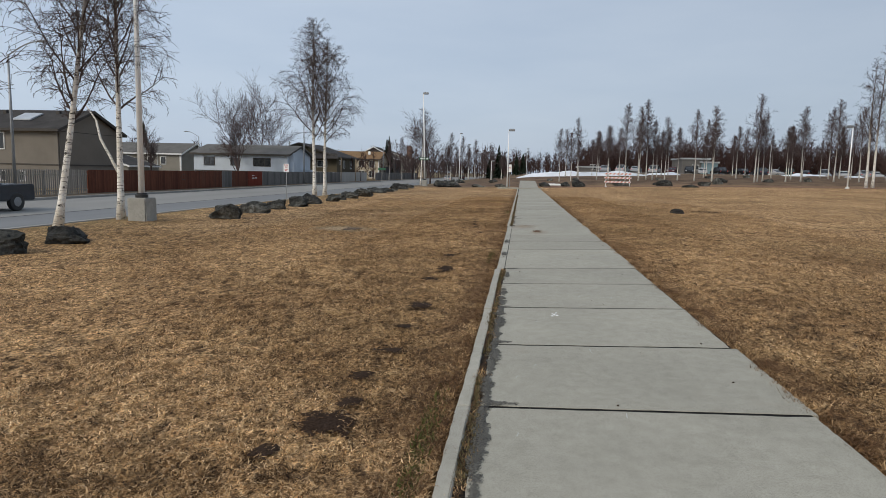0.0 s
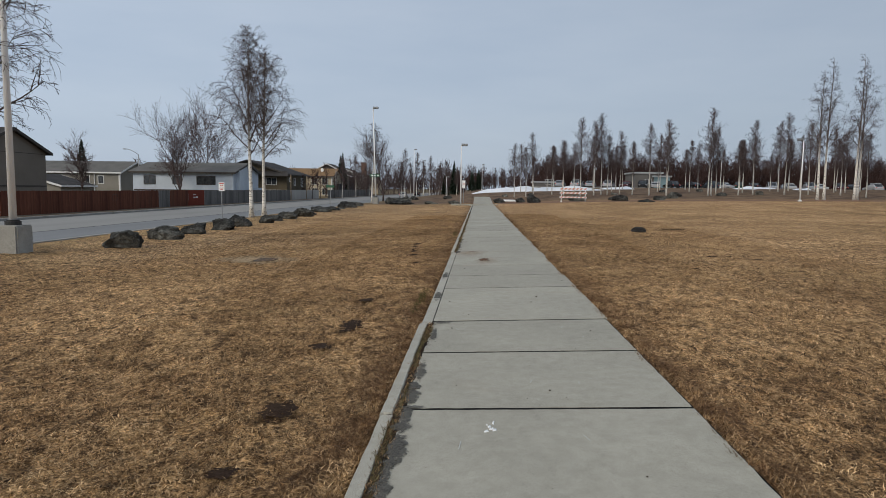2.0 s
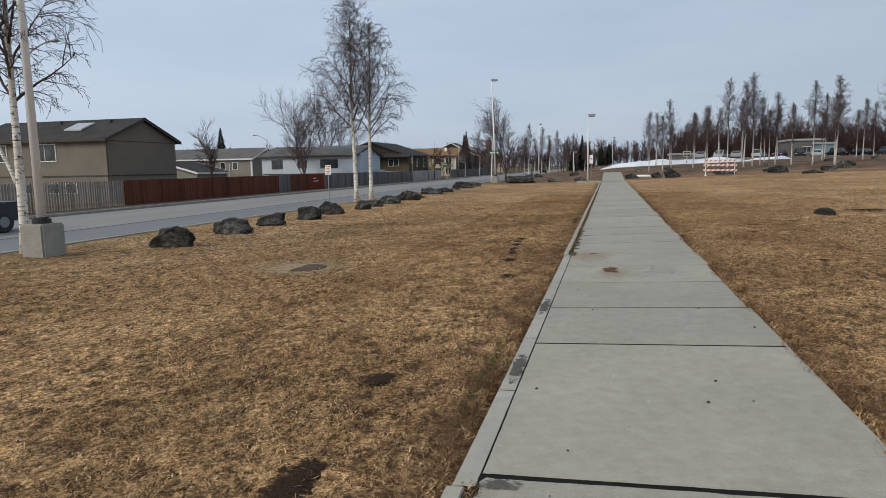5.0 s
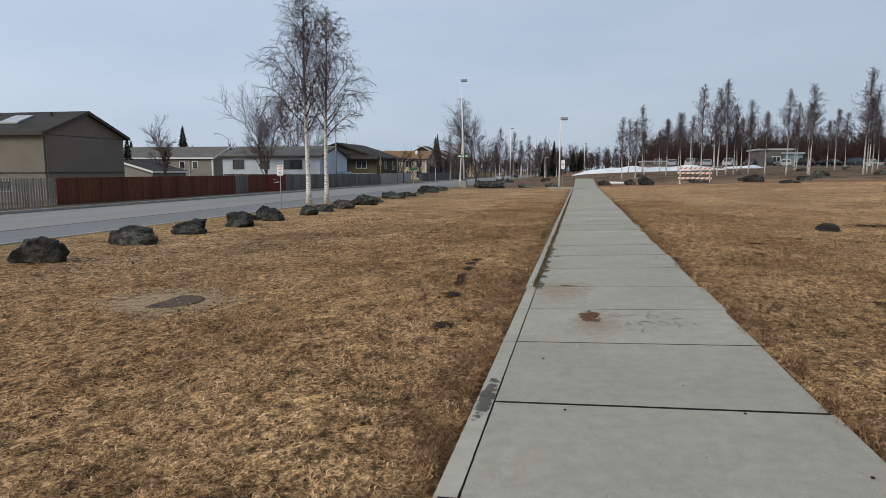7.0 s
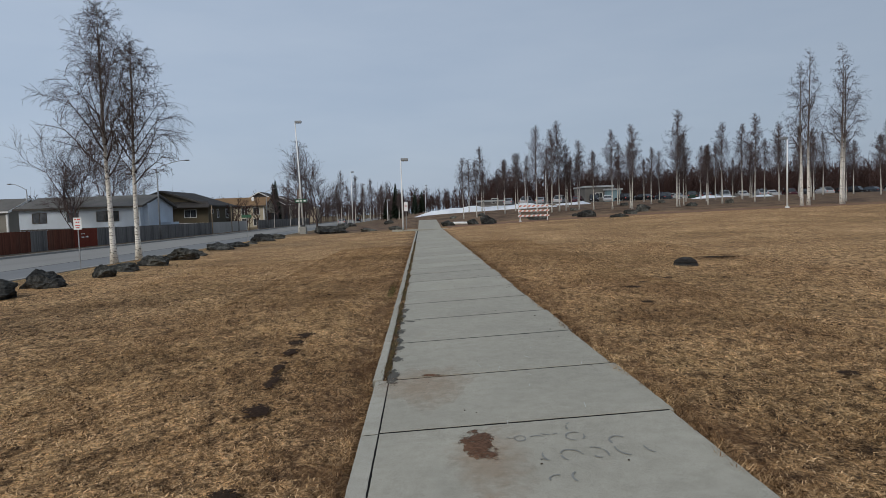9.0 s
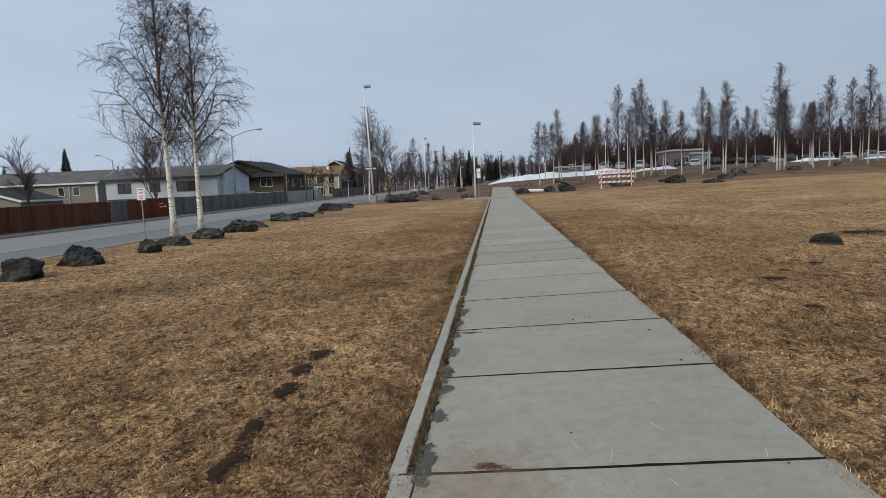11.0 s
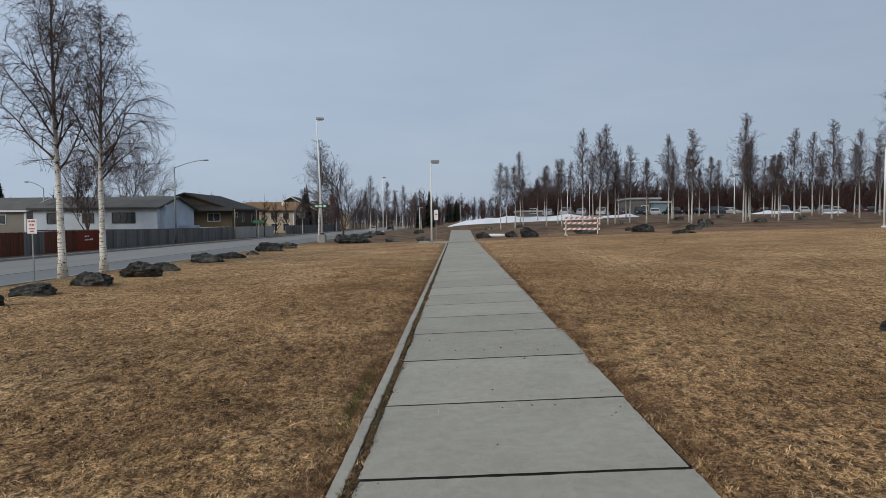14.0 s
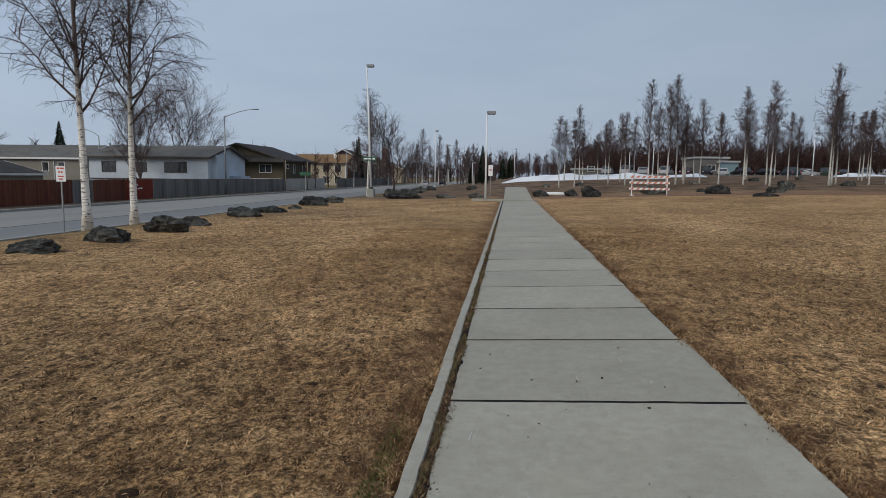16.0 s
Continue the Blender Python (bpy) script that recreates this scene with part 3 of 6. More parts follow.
def slab_mesh(x0, x1, y0, y1, seed, c=0.012, rag=0.014):
    """A cast slab with rounded arrises and slightly broken edges."""
    r = random.Random(seed)
    bm = bmesh.new()
    n = 26
    top, rim, low = [], [], []
    outline = []
    for k in range(n):
        outline.append((x0 + (x1 - x0) * k / n, y0, 0, 1))
    for k in range(n):
        outline.append((x1, y0 + (y1 - y0) * k / n, -1, 0))
    for k in range(n):
        outline.append((x1 - (x1 - x0) * k / n, y1, 0, -1))
    for k in range(n):
        outline.append((x0, y1 - (y1 - y0) * k / n, 1, 0))
    for px, py, ix, iy in outline:
        j = r.random() ** 3 * rag + 0.001 + (0.03 * r.random() ** 3 if ix == 1 and rag > 0.008 and x1 - x0 > 1 else 0)
        qx, qy = px + ix * j, py + iy * j
        ix2 = 1 if px < x0 + 0.01 else (-1 if px > x1 - 0.01 else 0)
        iy2 = 1 if py < y0 + 0.01 else (-1 if py > y1 - 0.01 else 0)
        top.append(bm.verts.new((qx + ix2 * c, qy + iy2 * c, 0.0)))
        rim.append(bm.verts.new((qx, qy, -0.012)))
        low.append(bm.verts.new((qx, qy, -0.09)))
    m_ = len(outline)
    bm.faces.new(top)
    for a, b in ((top, rim), (rim, low)):
        for k in range(m_):
            bm.faces.new((a[k], b[k], b[(k + 1) % m_], a[(k + 1) % m_]))
    bmesh.ops.recalc_face_normals(bm, faces=bm.faces)
    return bm


for k, (y0, y1) in enumerate(zip(JOINTS, JOINTS[1:])):
    gap = 0.012 + 0.005 * pr.random()
    integral = 7.2 < y0 < 15.0
    s = part("slab", slab_mesh(0.0 if not integral else 0.005, PATH_R - 0.05 * pr.random(), gap - (y1 - y0) / 2, (y1 - y0) / 2 - gap, 100 + k, c=0.004 if integral else 0.006, rag=0.003 if integral else 0.009), M["slab"], pavement)
    s.matrix_basis = pose(0, (y0 + y1) / 2, 0.003 * (pr.random() - 0.5), 0.15 * (pr.random() - 0.5), 0.06 * (pr.random() - 0.5), 0)

# edging strip: lengths of kerb, a hair apart, standing off the slabs by a weedy gap
ey = -5.2
while ey < 63.5:
    tight = 7.1 < ey < 15.5
    el = 1.447 if tight else 3.1
    x0, x1 = (-0.115, 0.002) if tight else (-0.142, -0.05)
    e = part("edging", slab_mesh(x0 - 0.01, x1, 0.008, min(el, 64 - ey) - 0.006, int(ey * 10) + 900, 0.003 if tight else 0.008, 0.003 if tight else 0.008), M["edging"], pavement)
    e.matrix_basis = pose(0, ey, 0.001 if tight else 0.010 * pr.random(), 0, 0, 0.0 if tight else 0.3 * (pr.random() - 0.5))
    ey += el


def blot(name, x, y, z, rx, ry, material, label, seed, wob=0.35, thick=0.004, category="stain", kind="stuff"):
    """A thin film with a ragged outline, lying on a surface."""
    r = random.Random(seed)
    bm = bmesh.new()
    n = 40
    ph = [r.random() * 6.28 for _ in range(5)]
    ring = []
    for k in range(n):
        a = 2 * math.pi * k / n
        f = 1 + wob * sum(math.sin((j + 2) * a + ph[j]) / (j + 1.5) for j in range(5)) * 0.6 + 0.1 * (r.random() - 0.5)
        ring.append((1.35 * rx * f * math.cos(a), 1.35 * ry * f * math.sin(a)))
    top = [bm.verts.new((px * 0.9, py * 0.9, thick)) for px, py in ring]
    low = [bm.verts.new((px, py, -0.002)) for px, py in ring]
    mid = bm.verts.new((0, 0, thick * 1.2))
    for k in range(n):
        bm.faces.new((mid, top[k], top[(k + 1) % n]))
        bm.faces.new((top[k], low[k], low[(k + 1) % n], top[(k + 1) % n]))
    ob = part(name, bm, material, None, smooth=True)
    ob.matrix_world = FALL @ pose(x, y, z) if -0.2 < x < 2.2 else pose(x, y, z)
    return tagged(ob, label, category, kind=kind)


blot("rust_stain", 0.68, 14.07, 0.004, 0.10, 0.20, M["stain"], "dark rusty stain on the concrete slab", 5, 0.5)
blot("rust_stain", 0.74, 13.80, 0.003, 0.24, 0.36, M["stain_faint"], "faint rusty stain on the concrete slab", 6, 0.5, 0.003)
blot("rust_stain", 0.36, 15.65, 0.003, 0.26, 0.6, M["stain_faint"], "faint rusty stain on the concrete slab", 8, 0.5, 0.003)
blot("rust_stain", 0.40, 15.92, 0.003, 0.09, 0.04, M["stain"], "faint rusty stain on the concrete slab", 9, 0.5, 0.003)
for k, (bx, by, bw, bl) in enumerate(((0.10, 1.07, 0.13, 0.035), (0.05, 0.45, 0.035, 0.35), (0.08, 2.66, 0.09, 0.03), (0.04, 3.4, 0.03, 0.4), (0.09, 4.24, 0.10, 0.03), (0.05, 5.2, 0.035, 0.3), (0.12, 7.24, 0.12, 0.04), (0.06, 6.6, 0.03, 0.3), (-0.05, 9.2, 0.05, 0.3), (-0.06, 11.5, 0.045, 0.35), (0.12, 19.0, 0.13, 0.03), (0.04, 17.6, 0.03, 0.25))):
    blot("damp_patch", bx, by, 0.003, bw, bl, M["damp"], "dark damp patch along the slab's edge", 40 + k, 0.4, 0.003)

dr_ = random.Random(77)
for k in range(26):
    by = -0.2 + 7.4 * k / 26 if k < 18 else 16.0 + 0.55 * (k - 18)
    blot("damp_patch", 0.025 + 0.03 * dr_.random(), by + 0.2 * dr_.random(), 0.003, 0.03 + 0.03 * dr_.random(), 0.10 + 0.12 * dr_.random(), M["damp"], "dark damp patch along the slab's edge", 140 + k, 0.5, 0.003)
for k in range(7):
    blot("paint_splash", 0.64 + 0.09 * (dr_.random() - 0.5), 3.86 + 0.22 * (dr_.random() - 0.5), 0.002, 0.004 + 0.007 * dr_.random(), 0.005 + 0.015 * dr_.random(), M["white_paint"], "white paint splash dried on the concrete slab", 240 + k, 0.7, 0.002)
# scuffs and scratched, unreadable writing on one slab
ws = bmesh.new()
wr = random.Random(12)
# each stroke: an arc by its middle, half axes, and the angles at which it starts and ends
for cx, cy, ra, rb, a0, a1 in ((1.31, 14.08, 0.062, 0.075, -0.9, 4.6), (1.34, 14.24, 0.05, 0.10, 1.7, 3.4), (1.06, 14.10, 0.05, 0.045, 0.4, 2.4), (1.16, 14.19, 0.06, 0.045, 3.5, 5.6), (0.955, 14.12, 0.036, 0.05, 0.0, 6.1), (0.90, 14.18, 0.03, 0.05, 3.6, 5.2), (1.555, 13.94, 0.055, 0.085, 0.3, 3.5), (1.60, 13.82, 0.10, 0.13, 2.9, 4.3), (1.205, 13.78, 0.05, 0.085, 1.0, 4.2), (1.215, 13.76, 0.07, 0.10, 0.1, 1.5), (1.36, 13.76, 0.075, 0.11, -0.4, 1.7), (1.40, 13.73, 0.05, 0.03, 2.6, 4.4), (1.73, 13.80, 0.055, 0.09, 2.9, 4.4), (1.10, 13.80, 0.055, 0.09, 2.6, 4.2), (1.03, 13.72, 0.03, 0.03, 0.2, 2.0), (1.07, 13.46, 0.05, 0.05, 1.2, 3.4), (1.19, 13.46, 0.04, 0.07, 1.8, 4.0)):
    n_seg = 9
    pts = [(cx + ra * math.cos(a0 + (a1 - a0) * q / n_seg), cy + rb * math.sin(a0 + (a1 - a0) * q / n_seg)) for q in range(n_seg + 1)]
    for (ax, ay), (bx, by) in zip(pts, pts[1:]):
        if wr.random() < 0.1:
            continue
        d = Vector((bx - ax, by - ay)).normalized() * (0.004 + 0.004 * wr.random())
        vs = [ws.verts.new(p) for p in ((ax - d.y, ay + d.x, 0.0055), (ax + d.y, ay - d.x, 0.0055), (bx + d.y, by - d.x, 0.0055), (bx - d.y, by + d.x, 0.0055))]
        ws.faces.new(vs)
ws.transform(FALL)
tagged(part("scratched_writing", ws, M["scratch"], None), "unreadable letters scratched into the concrete slab", "graffiti", kind="stuff")
sc = bmesh.new()
for k in range(46):
    px, py, ln, an = 0.15 + 1.8 * wr.random(), 0.3 + 26 * wr.random(), 0.03 + 0.12 * wr.random(), 1.57 + 0.6 * (wr.random() - 0.5)
    dx, dy = math.cos(an) * ln, math.sin(an) * ln
    w = 0.0025
    sc.faces.new([sc.verts.new(p) for p in ((px - w, py, 0.0052), (px + w, py, 0.0052), (px + dx + w, py + dy, 0.0052), (px + dx - w, py + dy, 0.0052))])
sc.transform(FALL)
tagged(part("scuffs", sc, M["chalk"], None), "pale scuffs on the concrete slabs", "scuff", kind="stuff")

# crumbs of dirt on the slabs
cr = bmesh.new()
for k in range(120):
    px = 0.1 + 1.9 * wr.random()
    py = 26 * wr.random() if k < 90 else 21.5 + 4 * wr.random()
    s_ = 0.003 + 0.008 * wr.random() ** 2.5
    bmesh.ops.create_icosphere(cr, subdivisions=1, radius=s_, matrix=pose(px, py, 0.006, 0, 0, wr.random() * 360) @ Matrix.Diagonal((1.3, 1, 0.6, 1)))
cr.transform(FALL)
tagged(part("dirt_crumbs", cr, M["soil"], None), "crumbs of dark soil on the slabs", "dirt", kind="stuff")


def tri_stuff(name, pts, material, label, category):
    """Many small loose triangles as one mesh; pts: array (n, 3, 3)."""
    n = len(pts)
    me_ = bpy.data.meshes.new(name)
    me_.vertices.add(n * 3)
    me_.vertices.foreach_set("co", pts.reshape(-1).astype(np.float32))
    me_.loops.add(n * 3)
    me_.loops.foreach_set("vertex_index", np.arange(n * 3, dtype=np.int32))
    me_.polygons.add(n)
    me_.polygons.foreach_set("loop_start", np.arange(0, n * 3, 3, dtype=np.int32))
    me_.update(calc_edges=True)
    me_.materials.append(material)
    return tagged(new(name, me_), label, category, kind="stuff")


def blades(x, y, z, length, tilt, width, rg):
    """Thin triangles rooted at x, y, z; tilt in radians above the ground."""
    n = len(x)
    az = rg.random(n) * 2 * np.pi
    dx, dy = np.cos(az), np.sin(az)
    root = np.stack([x, y, z], -1)
    side = np.stack([-dy, dx, np.zeros(n)], -1) * (width / 2)[:, None]
    tip = root + np.stack([dx * np.cos(tilt), dy * np.cos(tilt), np.sin(tilt)], -1) * length[:, None]
    return np.stack([root - side, root + side, tip], 1)


def leaf_stuff(name, quads_, material, label, category):
    """Many loose kinked blades as one mesh; quads_: array (n, 4, 3) of root, two sides and tip."""
    n = len(quads_)
    me_ = bpy.data.meshes.new(name)
    me_.vertices.add(n * 4)
    me_.vertices.foreach_set("co", quads_.reshape(-1).astype(np.float32))
    base = (np.arange(n, dtype=np.int32) * 4)[:, None]
    me_.loops.add(n * 6)
    me_.loops.foreach_set("vertex_index", (base + np.array([[0, 1, 2, 2, 1, 3]], dtype=np.int32)).reshape(-1))
    me_.polygons.add(n * 2)
    me_.polygons.foreach_set("loop_start", np.arange(0, n * 6, 3, dtype=np.int32))
    me_.update(calc_edges=True)
    me_.materials.append(material)
    return tagged(new(name, me_), label, category, kind="stuff")


def turf_field(n, x0, x1, y0, y1, seed, power=1.0, big=1.0):
    """Short curled blades: each bends once between root and tip."""
    rg = np.random.default_rng(seed)
    x = x0 + (x1 - x0) * rg.random(n)
    y = y0 + (y1 - y0) * rg.random(n) ** power
    clump = np.sin(x * 9.1 + 2 * np.sin(y * 5.7)) * np.sin(y * 8.3 + 1.7 * np.sin(x * 4.9))
    keep = rg.random(n) < 0.66 + 0.34 * clump
    for mx, my, mr, ml in MOLES:
        keep &= ((x - mx) / (mr * 0.8)) ** 2 + ((y - my) / (ml * 0.8)) ** 2 + 0.5 * rg.random(n) > 1
    x, y = x[keep], y[keep]
    k = len(x)
    ln = (0.012 + 0.028 * rg.random(k) ** 1.4) * big
    az = rg.random(k) * 2 * np.pi
    az2 = az + rg.normal(0, 0.9, k)
    up, up2 = 0.25 + 0.8 * rg.random(k), -0.25 + 0.7 * rg.random(k)
    root = np.stack([x, y, height(x, y) - 0.002], -1)
    mid = root + np.stack([np.cos(az) * np.cos(up), np.sin(az) * np.cos(up), np.sin(up)], -1) * (ln * 0.5)[:, None]
    tip = mid + np.stack([np.cos(az2) * np.cos(up2), np.sin(az2) * np.cos(up2), np.sin(up2)], -1) * (ln * 0.7)[:, None]
    side = np.stack([-np.sin(az), np.cos(az), 0.6 * (rg.random(k) - 0.5)], -1) * ((0.0016 + 0.0018 * rg.random(k)) * big)[:, None]
    return np.stack([root, mid - side, mid + side, tip], 1)


MOLES = [(-0.88, 4.1, 0.11, 0.15), (-0.9, 0.56, 0.14, 0.17), (-0.86, 0.92, 0.07, 0.08), (-0.92, 1.5, 0.07, 0.07), (-0.84, 2.2, 0.12, 0.09), (-0.88, 3.06, 0.08, 0.07), (-1.1, 0.1, 0.07, 0.08), (-0.95, 6.95, 0.13, 0.26), (-1.02, 6.0, 0.09, 0.1), (-1.04, 8.7, 0.09, 0.14), (-1.01, 15.1, 0.10, 0.13), (-0.8, 13.5, 0.1, 0.12), (-1.10, 15.98, 0.06, 0.22), (-1.16, 16.6, 0.045, 0.2), (-1.2, 17.3, 0.06, 0.2), (-1.24, 17.85, 0.07, 0.18), (-1.22, 18.35, 0.1, 0.14), (-1.5, 22.6, 0.04, 0.05), (-1.1, 24.4, 0.04, 0.04), (4.1, 21.4, 0.14, 0.13), (4.6, 22.2, 0.07, 0.06), (3.7, 19.5, 0.08, 0.1), (5.4, 23.0, 0.10, 0.1), (3.9, 15.2, 0.09, 0.06), (6.4, 16.0, 0.15, 0.1), (6.9, 16.3, 0.1, 0.08), (7.4, 15.8, 0.14, 0.08), (5.0, 13.0, 0.09, 0.07)]
grass = np.concatenate([
    turf_field(560000, -3.4, -0.17, -1.2, 40.0, 11, 1.45, 1.5),
    turf_field(430000, 2.16, 5.2, -0.5, 40.0, 13, 1.45, 1.5),
    turf_field(120000, -7.5, -3.2, 0, 34.0, 15, 1.3, 2.0),
    turf_field(120000, 5.0, 10.0, 5.0, 36.0, 16, 1.3, 2.0)])
leaf_stuff("grass", grass, M["blades"], "matted dead straw-coloured grass of the lawn", "grass")

# grass overhanging the pavement's edges, and weeds in the gap behind the edging
rg = np.random.default_rng(21)
n_ = 46000
ex = np.where(rg.random(n_) < 0.4, -0.17 - 0.08 * rg.random(n_), PATH_R - 0.03 + 0.10 * rg.random(n_) + 0.03 * np.sin(np.arange(n_)))
eyy = -1 + 40 * rg.random(n_) ** 1.2
ex = ex + np.where(ex > 0, 0.035 * np.sin(eyy * 3.1) + 0.02 * np.sin(eyy * 8.7), 0.02 * np.sin(eyy * 4.1))
tri_stuff("edge_grass", blades(ex, eyy, pz(ex) - 0.012, 0.022 + 0.045 * rg.random(n_), 0.1 + 0.8 * rg.random(n_), 0.005 + 0.005 * rg.random(n_), rg), M["blades"], "dry grass fringing the concrete path", "grass")
n_ = 26000
wy_ = -1 + 45 * rg.random(n_)
keep = ((wy_ < 7.2) | (wy_ > 15.8)) & (np.sin(wy_ * 2.3) + np.sin(wy_ * 5.9) + 0.6 * rg.random(n_) > -0.3)
wy_ = wy_[keep]
n_ = len(wy_)
wx_ = -0.022 + 0.085 * (rg.random(n_) - 0.5) * (0.6 + 0.5 * np.sin(wy_ * 4.0)) + 0.012 * np.sin(wy_ * 3)
tri_stuff("weeds", blades(wx_, wy_, pz(wx_) - 0.010, 0.018 + 0.035 * rg.random(n_), 0.2 + 1.0 * rg.random(n_), 0.007 + 0.009 * rg.random(n_), rg), M["weed"], "withered weeds in the gap beside the slabs", "weed")
n_ = 24000
sy_ = -1 + 45 * rg.random(n_)
sy_ = sy_[(sy_ < 7.25) | (sy_ > 15.6)]
n_ = len(sy_)
sx2 = -0.018 + 0.035 * rg.standard_normal(n_) * (0.7 + 0.5 * np.sin(sy_ * 5.3)) + 0.010 * np.sin(sy_ * 3)
tri_stuff("gap_litter", blades(sx2, sy_, pz(sx2) - 0.003, 0.010 + 0.02 * rg.random(n_), 0.05 + 0.4 * rg.random(n_), 0.008 + 0.012 * rg.random(n_), rg), M["soil"], "dark leaf litter in the gap beside the slabs", "litter")
n_ = 26000
sy_ = -1 + 45 * rg.random(n_)
sy_ = sy_[((sy_ < 7.25) | (sy_ > 15.6)) & (np.sin(sy_ * 1.9) + np.sin(sy_ * 4.7 + 1) + 1.6 * rg.random(n_) > 0.2)]
n_ = len(sy_)
sx2 = -0.022 + 0.026 * rg.standard_normal(n_) + 0.010 * np.sin(sy_ * 3)
tri_stuff("gap_straw", blades(sx2, sy_, pz(sx2) - 0.004, 0.015 + 0.03 * rg.random(n_), 0.1 + 0.7 * rg.random(n_), 0.004 + 0.005 * rg.random(n_), rg), M["blades"], "withered straw in the gap beside the slabs", "litter")
# small dark earth plugs strewn all over the lawn
n_ = 42000
cx_ = np.where(rg.random(n_) < 0.45, -0.45 - 9.0 * rg.random(n_) ** 0.9, 2.35 + 13.0 * rg.random(n_))
cy_ = -2 + 50 * rg.random(n_) ** 1.15
cl_ = np.sin(cx_ * 1.3 + 2 * np.sin(cy_ * 0.9)) * np.sin(cy_ * 1.1 + 1.5 * np.sin(cx_ * 0.7))
ok_ = rg.random(n_) < np.clip(0.16 + 0.8 * cl_, 0.05, 1)
cx_, cy_ = cx_[ok_], cy_[ok_]
n_ = len(cx_)
cz_ = height(cx_, cy_)
ra_ = (0.005 + 0.014 * rg.random(n_) ** 2.2) * (1 + 0.5 * np.clip((cy_ - 6) / 12, 0, 1))
a0_ = rg.random(n_) * 6.28
tip_ = np.stack([cx_ + 0.3 * ra_ * np.cos(a0_), cy_ + 0.3 * ra_ * np.sin(a0_), cz_ + 0.006 + 0.35 * ra_ * rg.random(n_)], -1)
ring_ = [np.stack([cx_ + ra_ * (0.6 + 0.9 * rg.random(n_)) * np.cos(a0_ + q * 1.257), cy_ + ra_ * (0.8 + 0.4 * rg.random(n_)) * np.sin(a0_ + q * 1.257), cz_ - 0.006], -1) for q in range(5)]
tri_stuff("earth_plugs", np.concatenate([np.stack([ring_[q], ring_[(q + 1) % 5], tip_], 1) for q in range(5)]), M["soil"], "small dark earth plugs strewn over the dead lawn", "soil")
n_ = 3000
mx_, my_ = -0.22 - 0.12 * rg.random(n_), rg.choice([-0.4, 0.1, 0.6, 22.4, 23.0, 9.0], n_) + 0.5 * rg.standard_normal(n_)
tri_stuff("moss", blades(mx_, my_, pz(mx_) - 0.008, 0.02 + 0.03 * rg.random(n_), 0.3 + 0.8 * rg.random(n_), 0.006 + 0.005 * rg.random(n_), rg), M["moss"], "dull green moss along the edging", "moss")

for k, (mx, my, mr, ml) in enumerate(MOLES):
    blot("soil_patch", mx, my, hz(mx, my) + 0.012, mr * 1.1, ml * 1.1, M["soil_film"], "bare dark soil turned up in the lawn", 300 + k, 0.3, 0.005, "soil patch")

# ---- cross path and drain ----
bm = bmesh.new()
prev = None
for k in range(31):
    x = 2.6 + 58 * k / 30
    ring = [bm.verts.new((x, yy, hz(x, yy) + dz)) for yy, dz in ((65.3, -0.06), (65.7, 0.025), (68.9, 0.025), (69.4, -0.06))]
    if prev:
        for q in range(3):
            bm.faces.new((prev[q], ring[q], ring[q + 1], prev[q + 1]))
    prev = ring
bmesh.ops.recalc_face_normals(bm, faces=bm.faces)
tagged(part("cross_path", bm, M["red_path"], None), "reddish-brown bare strip across the green", "path", kind="structure")
tagged(part("pavement_crossing", boxes((-2.2, 64.05, -0.12, 4.6, 65.1, 0.06), bevel=0.01), M["slab"], None), "concrete crossing at the end of the slabs", "footpath", kind="structure")
bm = bmesh.new()
prev = None
for k in range(17):
    y = 65.12 + 21 * k / 16
    ring = [bm.verts.new((x, y, hz(1, y) + dz)) for x, dz in ((0.0, -0.08), (0.01, 0.03), (2.09, 0.03), (2.1, -0.08))]
    if prev:
        for q in range(3):
            bm.faces.new((prev[q], prev[q + 1], ring[q + 1], ring[q]))
    prev = ring
bmesh.ops.recalc_face_normals(bm, faces=bm.faces)
tagged(part("pavement_beyond", bm, M["slab"], None), "concrete footpath going on past the crossing", "footpath", kind="structure")


def drain(x, y):
    d = empty("storm_drain", x, y, hz(x, y))
    bm = bmesh.new()
    tube(bm, [(0, 0, -0.03), (0, 0, 0.05)], [0.32, 0.29], 24)
    part("collar", bm, M["cast_iron"], d)
    for k in range(12):
        a = math.pi * k / 12
        pts = [(0.28 * math.cos(u) * math.cos(a), 0.28 * math.cos(u) * math.sin(a), 0.04 + 0.155 * math.sin(u)) for u in np.linspace(0, math.pi, 13)]
        bm = bmesh.new()
        tube(bm, pts, [0.016] * 13, 6)
        part("bar", bm, M["cast_iron"], d)
    for zz, rr in ((0.10, 0.262), (0.155, 0.19)):
        bm = bmesh.new()
        tube(bm, [(rr * math.cos(u), rr * math.sin(u), zz) for u in np.linspace(0, 2 * math.pi, 25)], [0.012] * 25, 6)
        part("hoop", bm, M["cast_iron"], d)
    bm = bmesh.new()
    bmesh.ops.create_cone(bm, cap_ends=True, segments=20, radius1=0.255, radius2=0.12, depth=0.12, matrix=Matrix.Translation((0, 0, 0.08)))
    part("basket", bm, M["black"], d)
    return tagged(d, "black domed cast-iron storm drain grate in the lawn", "drain")


